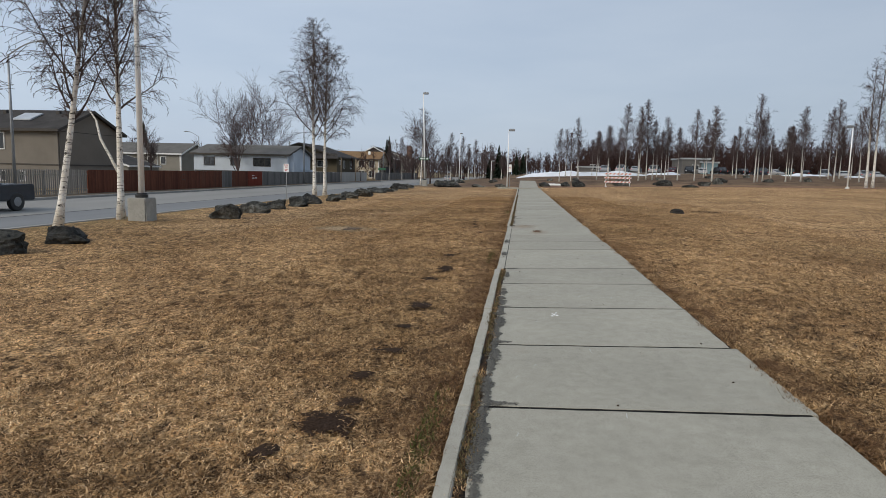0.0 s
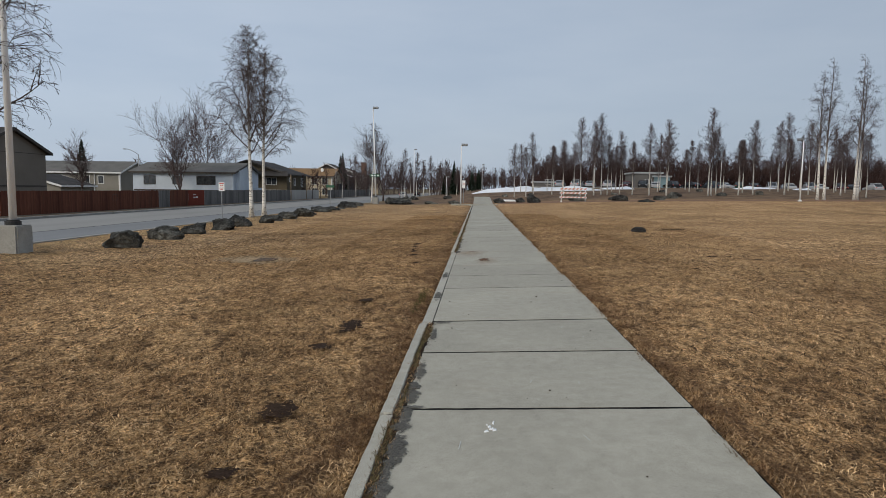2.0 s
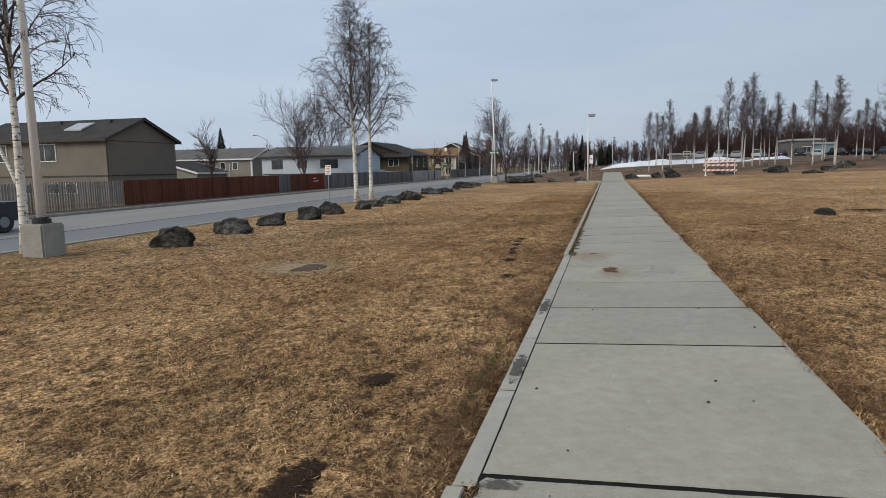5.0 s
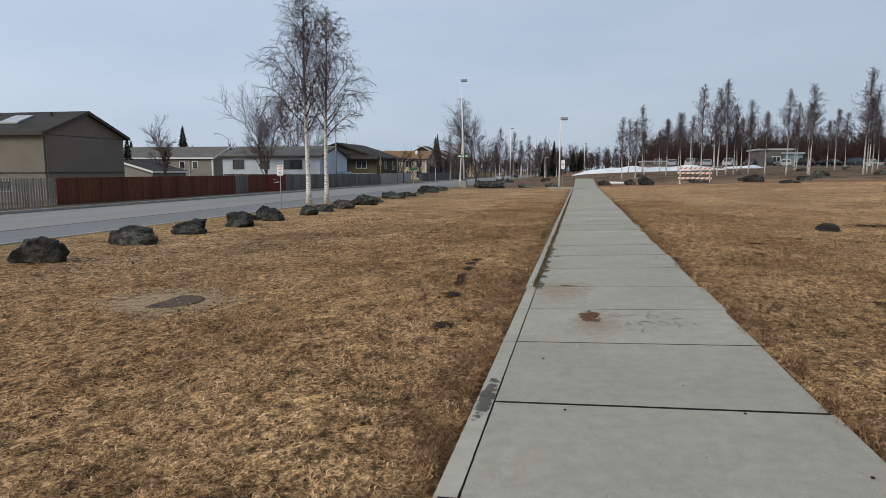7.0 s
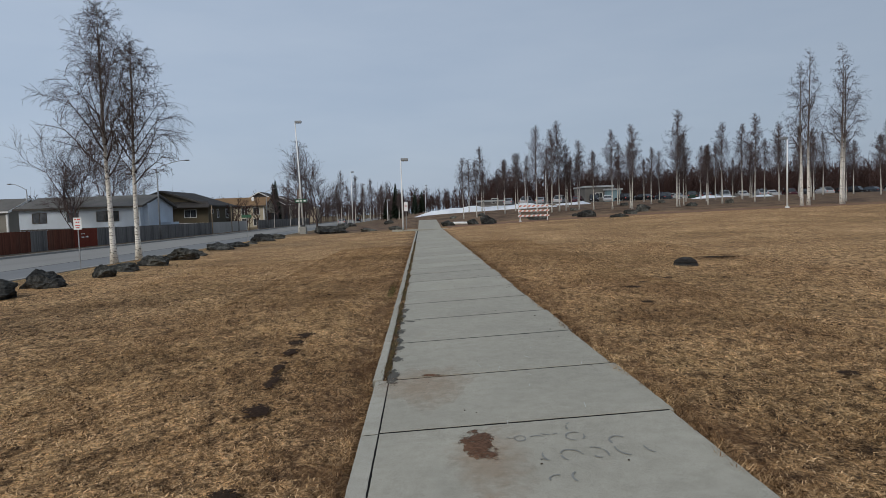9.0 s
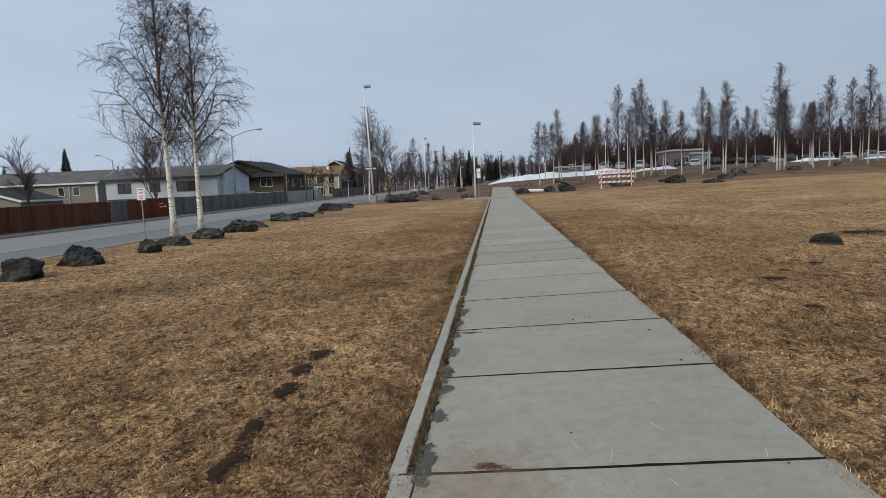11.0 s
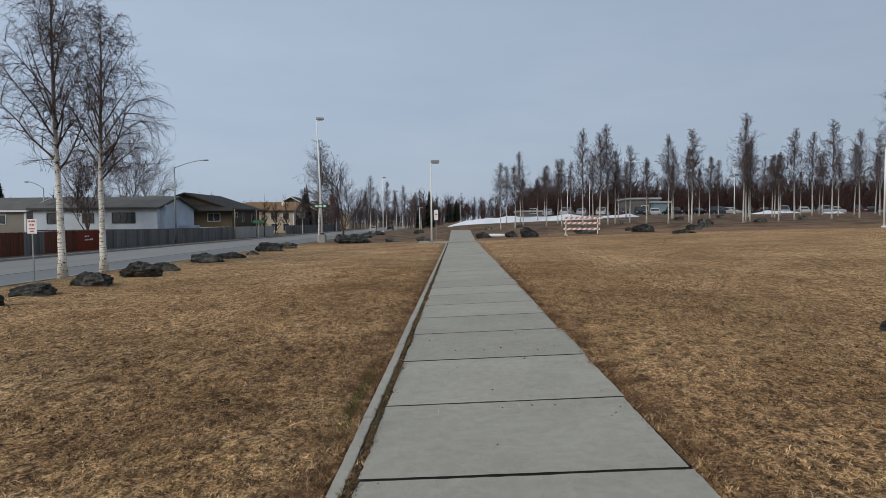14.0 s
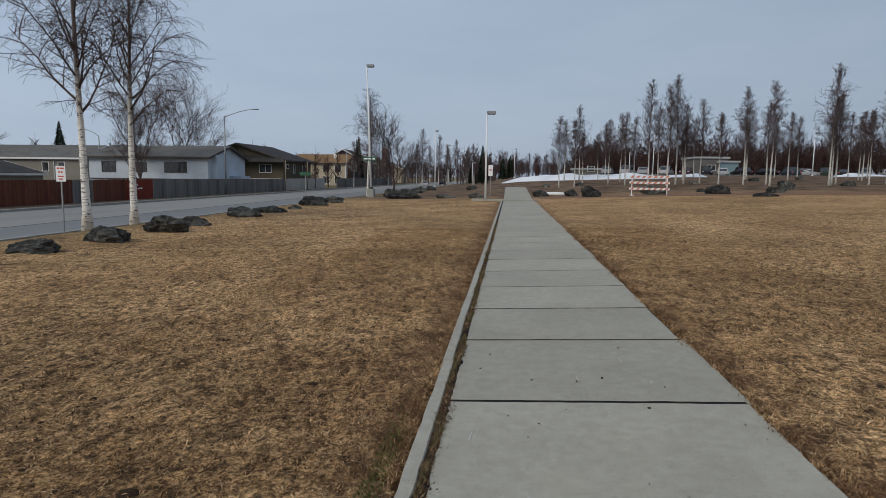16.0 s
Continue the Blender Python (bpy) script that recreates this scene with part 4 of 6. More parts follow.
drain(7.08, 26.15)
blot("soil_patch", 8.9, 28.4, hz(8.9, 28.4) + 0.01, 0.6, 0.2, M["soil_film"], "bare dark soil in the lawn near the drain", 77, 0.4, 0.02, "soil patch")
mh = new("manhole")
mh.matrix_world = pose(-4.6, 14.45, hz(-4.6, 14.45) - 0.004, 0, -math.degrees(math.atan((hz(-4.2, 14.45) - hz(-5.0, 14.45)) / 0.8)), 0)
bm = bmesh.new()
tube(bm, [(0, 0, -0.05), (0, 0, 0.012), (0, 0, 0.018)], [0.42, 0.42, 0.40], 32)
part("lid", bm, worn("muddy_iron", (0.05, 0.038, 0.03), (0.14, 0.10, 0.07), 4, 40, 0.9), mh)
for k in range(2):
    part("lifting_slot", boxes((-0.05 + 0.0 * k, -0.30 + 0.56 * k, 0.0185, 0.05, -0.26 + 0.56 * k, 0.022)), M["black"], mh)
tagged(mh, "round dark iron manhole cover sunk in the lawn", "manhole")
blot("sand_patch", -4.55, 14.5, hz(-4.6, 14.45) + 0.006, 0.95, 0.75, M["sand"], "pale sand washed around the manhole cover", 61, 0.3, 0.004, "sand patch")

# ---- boulders ----


def boulder(x, y, w, d, h, seed, label="dark grey boulder half sunk at the edge of the lawn", rz=None):
    r = random.Random(seed)
    bm = bmesh.new()
    bmesh.ops.create_icosphere(bm, subdivisions=4, radius=1.0)
    planes = []
    for _ in range(14):
        v = Vector((r.gauss(0, 1), r.gauss(0, 1), r.gauss(0, 0.8))).normalized()
        planes.append((v, 0.52 + 0.36 * r.random()))
    off = Vector((r.random() * 50, r.random() * 50, r.random() * 50))
    for v in bm.verts:
        p = v.co.copy()
        for nrm, dist in planes:
            over = p.dot(nrm) - dist
            if over > 0:
                p -= nrm * over * 0.9
        p *= 1 + 0.22 * noise.noise(p * 1.8 + off) + 0.16 * noise.noise(p * 4.5 + off) + 0.10 * noise.noise(p * 10.0 + off) - 0.10 * abs(noise.noise(Vector((p.x * 2.0, p.y * 2.0, p.z * 7.0)) + off))
        v.co = Vector((p.x * w / 1.55, p.y * d / 1.55, (p.z + 0.30) * h / 1.1))
    ob = part("boulder", bm, M["rock"], None)
    ob.matrix_world = pose(x, y, hz(x, y) - 0.02, 0, 0, r.uniform(-25, 25) if rz is None else rz)
    return tagged(ob, label, "boulder", group="boulders along the verge")


ROW = [(-9.75, 7.85, 0.95, 0.9, 0.6), (-9.8, 10.0, 0.95, 0.8, 0.42), (-9.75, 17.8, 1.0, 0.8, 0.62), (-10.1, 20.8, 1.2, 0.8, 0.46), (-10.3, 23.4, 1.0, 0.8, 0.45), (-10.05, 25.9, 0.85, 0.8, 0.52), (-10.5, 28.4, 1.15, 0.8, 0.55), (-10.0, 31.0, 0.75, 0.6, 0.45), (-10.45, 33.2, 0.95, 0.7, 0.42), (-10.4, 35.9, 1.35, 0.9, 0.5), (-10.4, 38.9, 1.4, 0.9, 0.66), (-10.7, 41.4, 0.95, 0.7, 0.45), (-11.0, 46.6, 1.5, 0.9, 0.48), (-11.1, 49.7, 1.4, 0.9, 0.46), (-11.0, 53.0, 0.55, 0.5, 0.26), (-11.5, 57.5, 1.5, 0.9, 0.6), (-11.6, 61.9, 1.3, 0.9, 0.5), (-9.2, 73.0, 1.9, 1.2, 0.95), (-8.6, 71.4, 1.7, 1.0, 0.6), (-7.6, 71.6, 1.4, 1.0, 0.62), (-4.8, 71.2, 1.3, 0.8, 0.42), (-10.2, 86, 1.6, 1, 0.6), (-9.8, 90, 1.5, 1, 0.6), (-10.3, 97, 1.6, 1, 0.6), (-10.0, 104, 1.5, 1, 0.6), (-4.0, 96, 1.2, 0.9, 0.5), (-2.0, 69.5, 1.1, 0.8, 0.4)]
for k, (x, y, w, d, h) in enumerate(ROW):
    boulder(x, y, w * 1.08, d, h * 0.82, 500 + k)
for k, (x, y, w, d, h) in enumerate(((2.75, 69.4, 1.25, 0.9, 0.6), (5.05, 68.3, 1.2, 0.9, 0.7), (6.25, 66.9, 1.75, 1.2, 0.95), (11.1, 68.2, 1.9, 1.2, 0.9), (15.3, 67.7, 1.85, 1.1, 0.85), (15.1, 71.0, 0.8, 0.6, 0.35), (19.6, 68.3, 1.5, 1.0, 0.75), (22.3, 73.1, 1.3, 0.9, 0.8), (16.9, 62.8, 1.9, 0.8, 0.45), (24.0, 77.5, 1.5, 1.0, 0.8), (30.2, 80, 1.1, 0.9, 0.6), (36.5, 84, 1.1, 0.9, 0.6), (18.0, 84, 1.1, 0.8, 0.5), (26.5, 92, 1.2, 0.8, 0.5), (33.0, 96, 1.1, 0.8, 0.5), (4.0, 84.5, 1.0, 0.8, 0.4), (7.5, 86, 1.1, 0.8, 0.4), (13.5, 87, 1.0, 0.8, 0.4))):
    boulder(x, y, w * 0.85, d * 0.85, h * 0.72, 700 + k, "dark grey boulder lying on the green")
bm = bmesh.new()
tube(bm, [(-0.95, 0.1, 0.16), (-0.3, 0, 0.17), (0.3, -0.05, 0.16), (0.95, 0.05, 0.14)], [0.13, 0.14, 0.14, 0.12], 10)
log_ = part("fallen_post", bm, M["white_paint"], None, smooth=True)
log_.matrix_world = pose(3.95, 69.5, hz(3.95, 69.5))
tagged(log_, "white painted post lying between boulders", "post")

# ---- street furniture ----


def tall_lamp(x, y, high, label, plinth=False, head="box", lean=0.0, face=1, group="white lamp posts"):
    z = hz(x, y) if x > -16 else ROAD_Z + 0.14
    lp = empty("lamp_post", x, y, z)
    base = 0.0
    if plinth:
        base = 0.72
        part("plinth", boxes((-0.31, -0.31, -0.25, 0.31, 0.31, base), bevel=0.035), M["plinth"], lp, "stained concrete plinth")
    bm = bmesh.new()
    tube(bm, [(0, 0, base), (0, 0, base + 0.10), (0, 0, base + 0.11), (0, 0, base + 0.14)], [0.19, 0.19, 0.15, 0.15], 16)
    part("base_collar", bm, M["black"] if plinth or head == "post" else M["white_paint"], lp)
    bm = bmesh.new()
    r0 = 0.095 if high > 8 else 0.075
    tube(bm, [(0, 0, base + 0.12), (lean * 0.5, 0, (base + high) / 2), (lean, 0, high)], [r0, r0 * 0.75, r0 * 0.5], 14)
    part("pole", bm, M["white_paint"], lp, smooth=True)
    bm = bmesh.new()
    box(bm, lean + (0.0 if face > 0 else -0.62), -0.17, high - 0.05, lean + (0.62 if face > 0 else 0.0), 0.17, high + 0.16, 0.02)
    hd = part("lamp_head", bm, M["grey_steel"], lp)
    part("lens", boxes((lean + face * 0.1, -0.14, high - 0.075, lean + face * 0.56, 0.14, high - 0.052)), M["lens"], hd)
    return tagged(lp, label, "lamp post", group=group)


def cobra_lamp(x, y, high, arm, label="grey street lamp with a curved arm", ax=1.0, ay=0.0):
    lp = empty("street_lamp", x, y, hz(x, y) if x > ROAD_R else -0.9)
    bm = bmesh.new()
    tube(bm, [(0, 0, 0), (0, 0, high * 0.6), (0, 0, high)], [0.11, 0.09, 0.06], 12)
    part("pole", bm, M["grey_steel"], lp, smooth=True)
    bm = bmesh.new()
    pts = [(ax * arm * u, ay * arm * u, high - 0.1 + 0.9 * math.sin(u * 1.5)) for u in np.linspace(0, 1, 9)]
    tube(bm, pts, [0.045] * 9, 8)
    part("arm", bm, M["grey_steel"], lp, smooth=True)
    bm = bmesh.new()
    ex, ey_, ez = pts[-1]
    bmesh.ops.create_icosphere(bm, subdivisions=2, radius=1, matrix=Matrix.Translation((ex + ax * 0.25, ey_ + ay * 0.25, ez)) @ Matrix.Diagonal((0.38 if ax else 0.16, 0.16 if ax else 0.38, 0.09, 1)))
    part("lamp_head", bm, M["grey_steel"], lp, smooth=True)
    return tagged(lp, label, "street lamp")


tall_lamp(-11.55, 15.7, 10.6, "tall white lamp post on a concrete plinth by the road", plinth=True)
tall_lamp(-11.35, 73.6, 10.9, "tall white lamp post on a concrete plinth by the road", plinth=True, lean=-0.35)
tall_lamp(-1.25, 64.6, 6.0, "white lamp post with a dark foot beside the path", head="post")
tall_lamp(32.3, 65.0, 6.0, "white lamp post with a box head on the green", face=-1)
for x, y, h in ((-13.8, 142, 10.5), (-17.0, 191, 10.5), (-6.2, 134, 4.2), (-14.5, 245, 10.5), (1.5, 180, 7.0), (17, 112, 6.0), (21.5, 118, 6.0), (44, 118, 6.0)):
    lp_ = tall_lamp(x if x > -16 else -15.8, y, h, "distant white lamp post")
# arm of a sign on the lamp by the road
sgn = part("direction_sign", boxes((0, -0.012, -0.16, 1.15, 0.012, 0.16), (0.03, -0.02, -0.12, 0.8, -0.013, 0.12)), M["green_paint"], None)
sgn.matrix_world = pose(-12.0, 73.3, 3.0)
for u0, u1 in ((0.12, 0.42), (0.47, 0.72)):
    part("lettering", boxes((u0, -0.026, -0.06, u1, -0.021, 0.06)), M["white_paint"], sgn, "white bar")
part("arrow", boxes((0.86, -0.02, -0.07, 1.05, -0.0125, 0.07)), M["white_paint"], sgn, "white mark")
tagged(sgn, "dark green street sign with white marks on the lamp post", "sign")

cobra_lamp(-33.1, 35.8, 9.3, 2.2, ax=1)
cobra_lamp(-33.1, 93.0, 9.2, 3.6, ax=1)
cobra_lamp(-33.1, 150.0, 8.0, 3.0, ax=1)
cobra_lamp(-54.6, 101.5, 7.4, 2.0, ax=-1)


def sign_post(x, y, high, w, h, label, board, marks, face=-1):
    sp = empty("sign_post", x, y, hz(x, y) if x > ROAD_R else ROAD_Z + 0.14)
    bm = bmesh.new()
    box(bm, -0.025, -0.02, -0.2, 0.025, 0.02, high)
    part("post", bm, M["grey_steel"], sp)
    bd = part("board", boxes((-w / 2, -0.03, high - h, w / 2, -0.022, high), bevel=0.003), board, sp)
    for a, b_, c, d_ in marks:
        part("mark", boxes((a * w, -0.036, high - h + b_ * h, c * w, -0.031, high - h + d_ * h)), M["red_paint"], bd)
    return tagged(sp, label, "sign")


sign_post(-17.35, 43.6, 2.72, 0.42, 0.62, "white and red parking sign on a steel post", M["white_paint"], [(-0.36, 0.80, -0.12, 0.90), (-0.04, 0.80, 0.36, 0.90), (-0.22, 0.55, -0.05, 0.66), (0.03, 0.55, 0.22, 0.66), (-0.3, 0.30, 0.3, 0.37), (-0.2, 0.12, 0.2, 0.2)])
sign_post(-1.1, 70.5, 2.5, 0.34, 0.85, "white notice board on a post beside the path", M["white_paint"], [(-0.3, 0.5, 0.3, 0.6)])
sign_post(-15.6, 69.0, 2.5, 0.9, 0.26, "green street sign on a steel post by the road", M["green_paint"], [])
for k, (x, y) in enumerate(((-33.1, 113.5), (-33.1, 124.0))):
    pl = part("wooden_post", tube(bmesh.new(), [(0, 0, -0.3), (0, 0, 4.6)], [0.09, 0.07], 10), M["timber"], None, smooth=True)
    pl.matrix_world = pose(x, y, -0.9)
    tagged(pl, "bare weathered wooden pole beside the road", "pole")

# striped barricade
br = empty("barricade", 10.35, 66.9, hz(10.35, 66.9))
for sx_ in (-1.25, 1.2):
    part("upright", boxes((sx_, -0.03, 0, sx_ + 0.06, 0.03, 1.45)), M["white_paint"], br)
    part("foot", boxes((sx_ - 0.01, -0.6, 0, sx_ + 0.07, 0.6, 0.06)), M["white_paint"], br)
for zz in (0.42, 0.86, 1.28):
    rail = part("rail", boxes((-1.4, -0.055, zz, 1.4, -0.032, zz + 0.16)), M["white_paint"], br)
    for k in range(7):
        bm = bmesh.new()
        x0 = -1.36 + k * 0.4
        qs = ((x0, zz + 0.005), (x0 + 0.2, zz + 0.005), (min(x0 + 0.34, 1.39), zz + 0.155), (x0 + 0.14, zz + 0.155))
        va, vb = [bm.verts.new((a, -0.062, c)) for a, c in qs], [bm.verts.new((a, -0.056, c)) for a, c in qs]
        bm.faces.new(va)
        bm.faces.new(vb)
        for q in range(4):
            bm.faces.new((va[q], va[(q + 1) % 4], vb[(q + 1) % 4], vb[q]))
        bmesh.ops.recalc_face_normals(bm, faces=bm.faces)
        part("stripe", bm, M["orange"], rail)
tagged(br, "orange and white striped road barricade on the lawn", "barricade")

# ---- fences ----
FX, FZ, FT = -33.8, -0.95, 0.98


def board_panel(y0, y1, material, seed, pitch=0.145, wide=0.135, top=FT, tips=False, name="panel"):
    r = random.Random(seed)
    bm = bmesh.new()
    y = y0 + 0.01
    while y < y1 - 0.05:
        t = top + 0.03 * (r.random() - 0.5)
        x = FX + 0.012 * (r.random() - 0.5)
        box(bm, x - 0.011, y, FZ, x + 0.011, y + wide, t)
        y += pitch
    return tagged(part(name, bm, material, None), kind="stuff")


def fence_run(y0, y1, material, label, seed, **kw):
    f = empty("fence", FX, (y0 + y1) / 2, FZ)
    inv = Matrix.Translation((-FX, -(y0 + y1) / 2, -FZ))
    n = max(1, round((y1 - y0) / 2.4))
    for k in range(n):
        a, b_ = y0 + (y1 - y0) * k / n, y0 + (y1 - y0) * (k + 1) / n
        p = board_panel(a, b_, material, seed + k, **kw)
        p.parent, p.matrix_parent_inverse = f, inv
        q = part("post", boxes((FX - 0.12, a - 0.045, FZ, FX - 0.03, a + 0.045, FT - 0.05)), material, f)
        q.matrix_parent_inverse = inv
        for zz in (FZ + 0.35, FT - 0.4):
            q = part("rail", boxes((FX - 0.055, a, zz, FX - 0.015, b_, zz + 0.09)), material, f)
            q.matrix_parent_inverse = inv
    return tagged(f, label, "fence", group="fences along the road")


fence_run(4.0, 44.0, M["picket"], "weathered grey gappy picket fence along the road", 1000, pitch=0.21, wide=0.13)
fence_run(44.1, 66.9, M["fence_red"], "faded red-brown board fence along the road", 1100)
fence_run(67.0, 69.5, M["fence_grey"], "grey unpainted panel in the red-brown fence", 1200)
fence_run(69.6, 74.0, M["fence_red"], "faded red-brown board fence along the road", 1300)
gr_ = fence_run(74.1, 78.4, M["fence_bright"], "bright red fence panel with pale scrawl", 1400)
fence_run(78.5, 115.4, M["fence_grey"], "weathered grey board fence along the road", 1500)
fence_run(115.5, 136.3, M["pale_wall"], "pale grey board fence beyond the brown house", 1600)
fence_run(145.0, 205.0, M["fence_grey"], "weathered grey board fence further down the road", 1700)
bm = bmesh.new()
gr_r = random.Random(4)
for row in range(2):
    y = 75.3
    for k in range(5):
        w = 0.12 + 0.14 * gr_r.random()
        if row or k < 3:
            box(bm, FX + 0.0135, y, 0.42 - 0.34 * row, FX + 0.019, y + w, 0.5 - 0.34 * row + 0.08 * gr_r.random())
        y += w + 0.09
scrawl = part("scrawl", bm, M["white_paint"], gr_, "pale unreadable scrawl")
scrawl.matrix_parent_inverse = gr_.matrix_basis.inverted()
# dark ring scrawl on the red-brown fence
bm = bmesh.new()
tube(bm, [(FX + 0.016, 58.6 + 0.45 * math.cos(a), 0.35 + 0.32 * math.sin(a) + 0.06 * math.sin(3 * a)) for a in np.linspace(0, 6.0, 26)], [0.02] * 26, 4)
tagged(part("fence_scrawl", bm, M["trim_dark"], None), "dark looping scrawl painted on the red-brown fence", "graffiti", kind="stuff")

# ---- houses ----


def window(parent, side, a, z, w, h, plane, cols=2, frame_mat=None, inv=None):
    """side 'x': in a wall facing +x at x = plane, centred at y = a; side 'y': in a wall facing -y at y = plane, centred at x = a."""
    fm = frame_mat or M["trim_white"]

    def put(name, mat, u0, v0, u1, v1, d0, d1, par):
        if side == "x":
            bm = boxes((plane + d0, a + u0, z + v0, plane + d1, a + u1, z + v1))
        else:
            bm = boxes((a + u0, plane - d1, z + v0, a + u1, plane - d0, z + v1))
        ob = part(name, bm, mat, par)
        if inv is not None and par is parent:
            ob.matrix_parent_inverse = inv
        return ob
    t = 0.09
    fr = put("window", fm, -w / 2, -h / 2, w / 2, -h / 2 + t, -0.02, 0.07, parent)
    for nm, u0, v0, u1, v1 in (("head", -w / 2, h / 2 - t, w / 2, h / 2), ("jamb", -w / 2, -h / 2 + t, -w / 2 + t, h / 2 - t), ("jamb", w / 2 - t, -h / 2 + t, w / 2, h / 2 - t)):
        q = put(nm, fm, u0, v0, u1, v1, -0.02, 0.068, fr)
    for k in range(cols):
        u0 = -w / 2 + t + (w - 2 * t) * k / cols
        put("pane", M["glass"], u0 + 0.015, -h / 2 + t, u0 + (w - 2 * t) / cols - 0.015, h / 2 - t, 0.0, 0.02, fr)
        if k:
            put("mullion", fm, u0 - 0.03, -h / 2 + t, u0 + 0.03, h / 2 - t, 0.0, 0.05, fr)


def gable_house(name, x0, x1, y0, y1, base, eave, peak, wall_x, wall_y, roof, ridge, over=0.5, trim=None, label="", windows=()):
    """A house body with a pitched roof. ridge 'x' or 'y': the way the ridge runs."""
    hs = empty(name, (x0 + x1) / 2, (y0 + y1) / 2, base)
    inv = Matrix.Translation((-(x0 + x1) / 2, -(y0 + y1) / 2, -base))

    def put(nm, bm, mat, lab="", smooth=False):
        ob = part(nm, bm, mat, hs, lab, smooth)
        ob.matrix_parent_inverse = inv
        return ob
    xm, ym = (x0 + x1) / 2, (y0 + y1) / 2

    def wall(points, mat, thick):
        bm = bmesh.new()
        f = bm.faces.new([bm.verts.new(p) for p in points])
        r = bmesh.ops.extrude_face_region(bm, geom=[f])
        bmesh.ops.translate(bm, verts=[g for g in r["geom"] if isinstance(g, bmesh.types.BMVert)], vec=thick)
        bmesh.ops.recalc_face_normals(bm, faces=bm.faces)
        return put("wall", bm, mat)
    if ridge == "x":
        for x, s in ((x0, 1), (x1, -1)):
            wall([(x, y0, base), (x, y1, base), (x, y1, eave), (x, ym, peak), (x, y0, eave)], wall_x, (0.2 * s, 0, 0))
        for y, s in ((y0, 1), (y1, -1)):
            wall([(x0 + 0.2, y, base), (x1 - 0.2, y, base), (x1 - 0.2, y, eave), (x0 + 0.2, y, eave)], wall_y, (0, 0.2 * s, 0))
    else:
        for y, s in ((y0, 1), (y1, -1)):
            wall([(x0, y, base), (x1, y, base), (x1, y, eave), (xm, y, peak), (x0, y, eave)], wall_y, (0, 0.2 * s, 0))
        for x, s in ((x0, 1), (x1, -1)):
            wall([(x, y0 + 0.2, base), (x, y1 - 0.2, base), (x, y1 - 0.2, eave), (x, y0 + 0.2, eave)], wall_x, (0.2 * s, 0, 0))
    # roof slopes
    half = (y1 - y0) / 2 if ridge == "x" else (x1 - x0) / 2
    pitch = (peak - eave) / half
    for s in (-1, 1):
        bm = bmesh.new()
        if ridge == "x":
            pr_ = [(x0 - over, ym, peak + 0.06), (x1 + over, ym, peak + 0.06), (x1 + over, ym + s * (half + over), eave - pitch * over + 0.06), (x0 - over, ym + s * (half + over), eave - pitch * over + 0.06)]
        else:
            pr_ = [(xm, y0 - over, peak + 0.06), (xm, y1 + over, peak + 0.06), (xm + s * (half + over), y1 + over, eave - pitch * over + 0.06), (xm + s * (half + over), y0 - over, eave - pitch * over + 0.06)]
        lo = [bm.verts.new(p) for p in pr_]
        hi = [bm.verts.new((p[0], p[1], p[2] + 0.14)) for p in pr_]
        bm.faces.new(lo)
        bm.faces.new(hi)
        for k in range(4):
            bm.faces.new((lo[k], lo[(k + 1) % 4], hi[(k + 1) % 4], hi[k]))
        bmesh.ops.recalc_face_normals(bm, faces=bm.faces)
        put("roof", bm, roof)
        # bargeboards and eave fascia
        tm = trim or M["trim_dark"]
        bm = bmesh.new()
        for e in (0, 1):
            a, b_ = (pr_[0], pr_[3]) if e == 0 else (pr_[1], pr_[2])
            n = Vector((-1 if e == 0 else 1, 0, 0)) if ridge == "x" else Vector((0, -1 if e == 0 else 1, 0))
            A, B = Vector(a) + n * 0.002, Vector(b_) + n * 0.002
            q = [A + Vector((0, 0, 0.15)), B + Vector((0, 0, 0.15)), B - Vector((0, 0, 0.14)), A - Vector((0, 0, 0.14))]
            f1 = [bm.verts.new(v) for v in q]
            f2 = [bm.verts.new(v + n * 0.04) for v in q]
            bm.faces.new(f1)
            bm.faces.new(f2)
            for k in range(4):
                bm.faces.new((f1[k], f1[(k + 1) % 4], f2[(k + 1) % 4], f2[k]))
        A, B = Vector(pr_[3]), Vector(pr_[2])
        n = Vector((0, s, 0)) if ridge == "x" else Vector((s, 0, 0))
        q = [A + n * 0.003 + Vector((0, 0, 0.15)), B + n * 0.003 + Vector((0, 0, 0.15)), B + n * 0.003 - Vector((0, 0, 0.1)), A + n * 0.003 - Vector((0, 0, 0.1))]
        f1 = [bm.verts.new(v) for v in q]
        f2 = [bm.verts.new(v + n * 0.05) for v in q]
        bm.faces.new(f1)
        bm.faces.new(f2)
        for k in range(4):
            bm.faces.new((f1[k], f1[(k + 1) % 4], f2[(k + 1) % 4], f2[k]))
        bmesh.ops.recalc_face_normals(bm, faces=bm.faces)
        put("fascia", bm, tm)
    for w in windows:
        window(hs, *w[:-1], frame_mat=w[-1], inv=inv)
    tagged(hs, label, "house")
    return hs, put


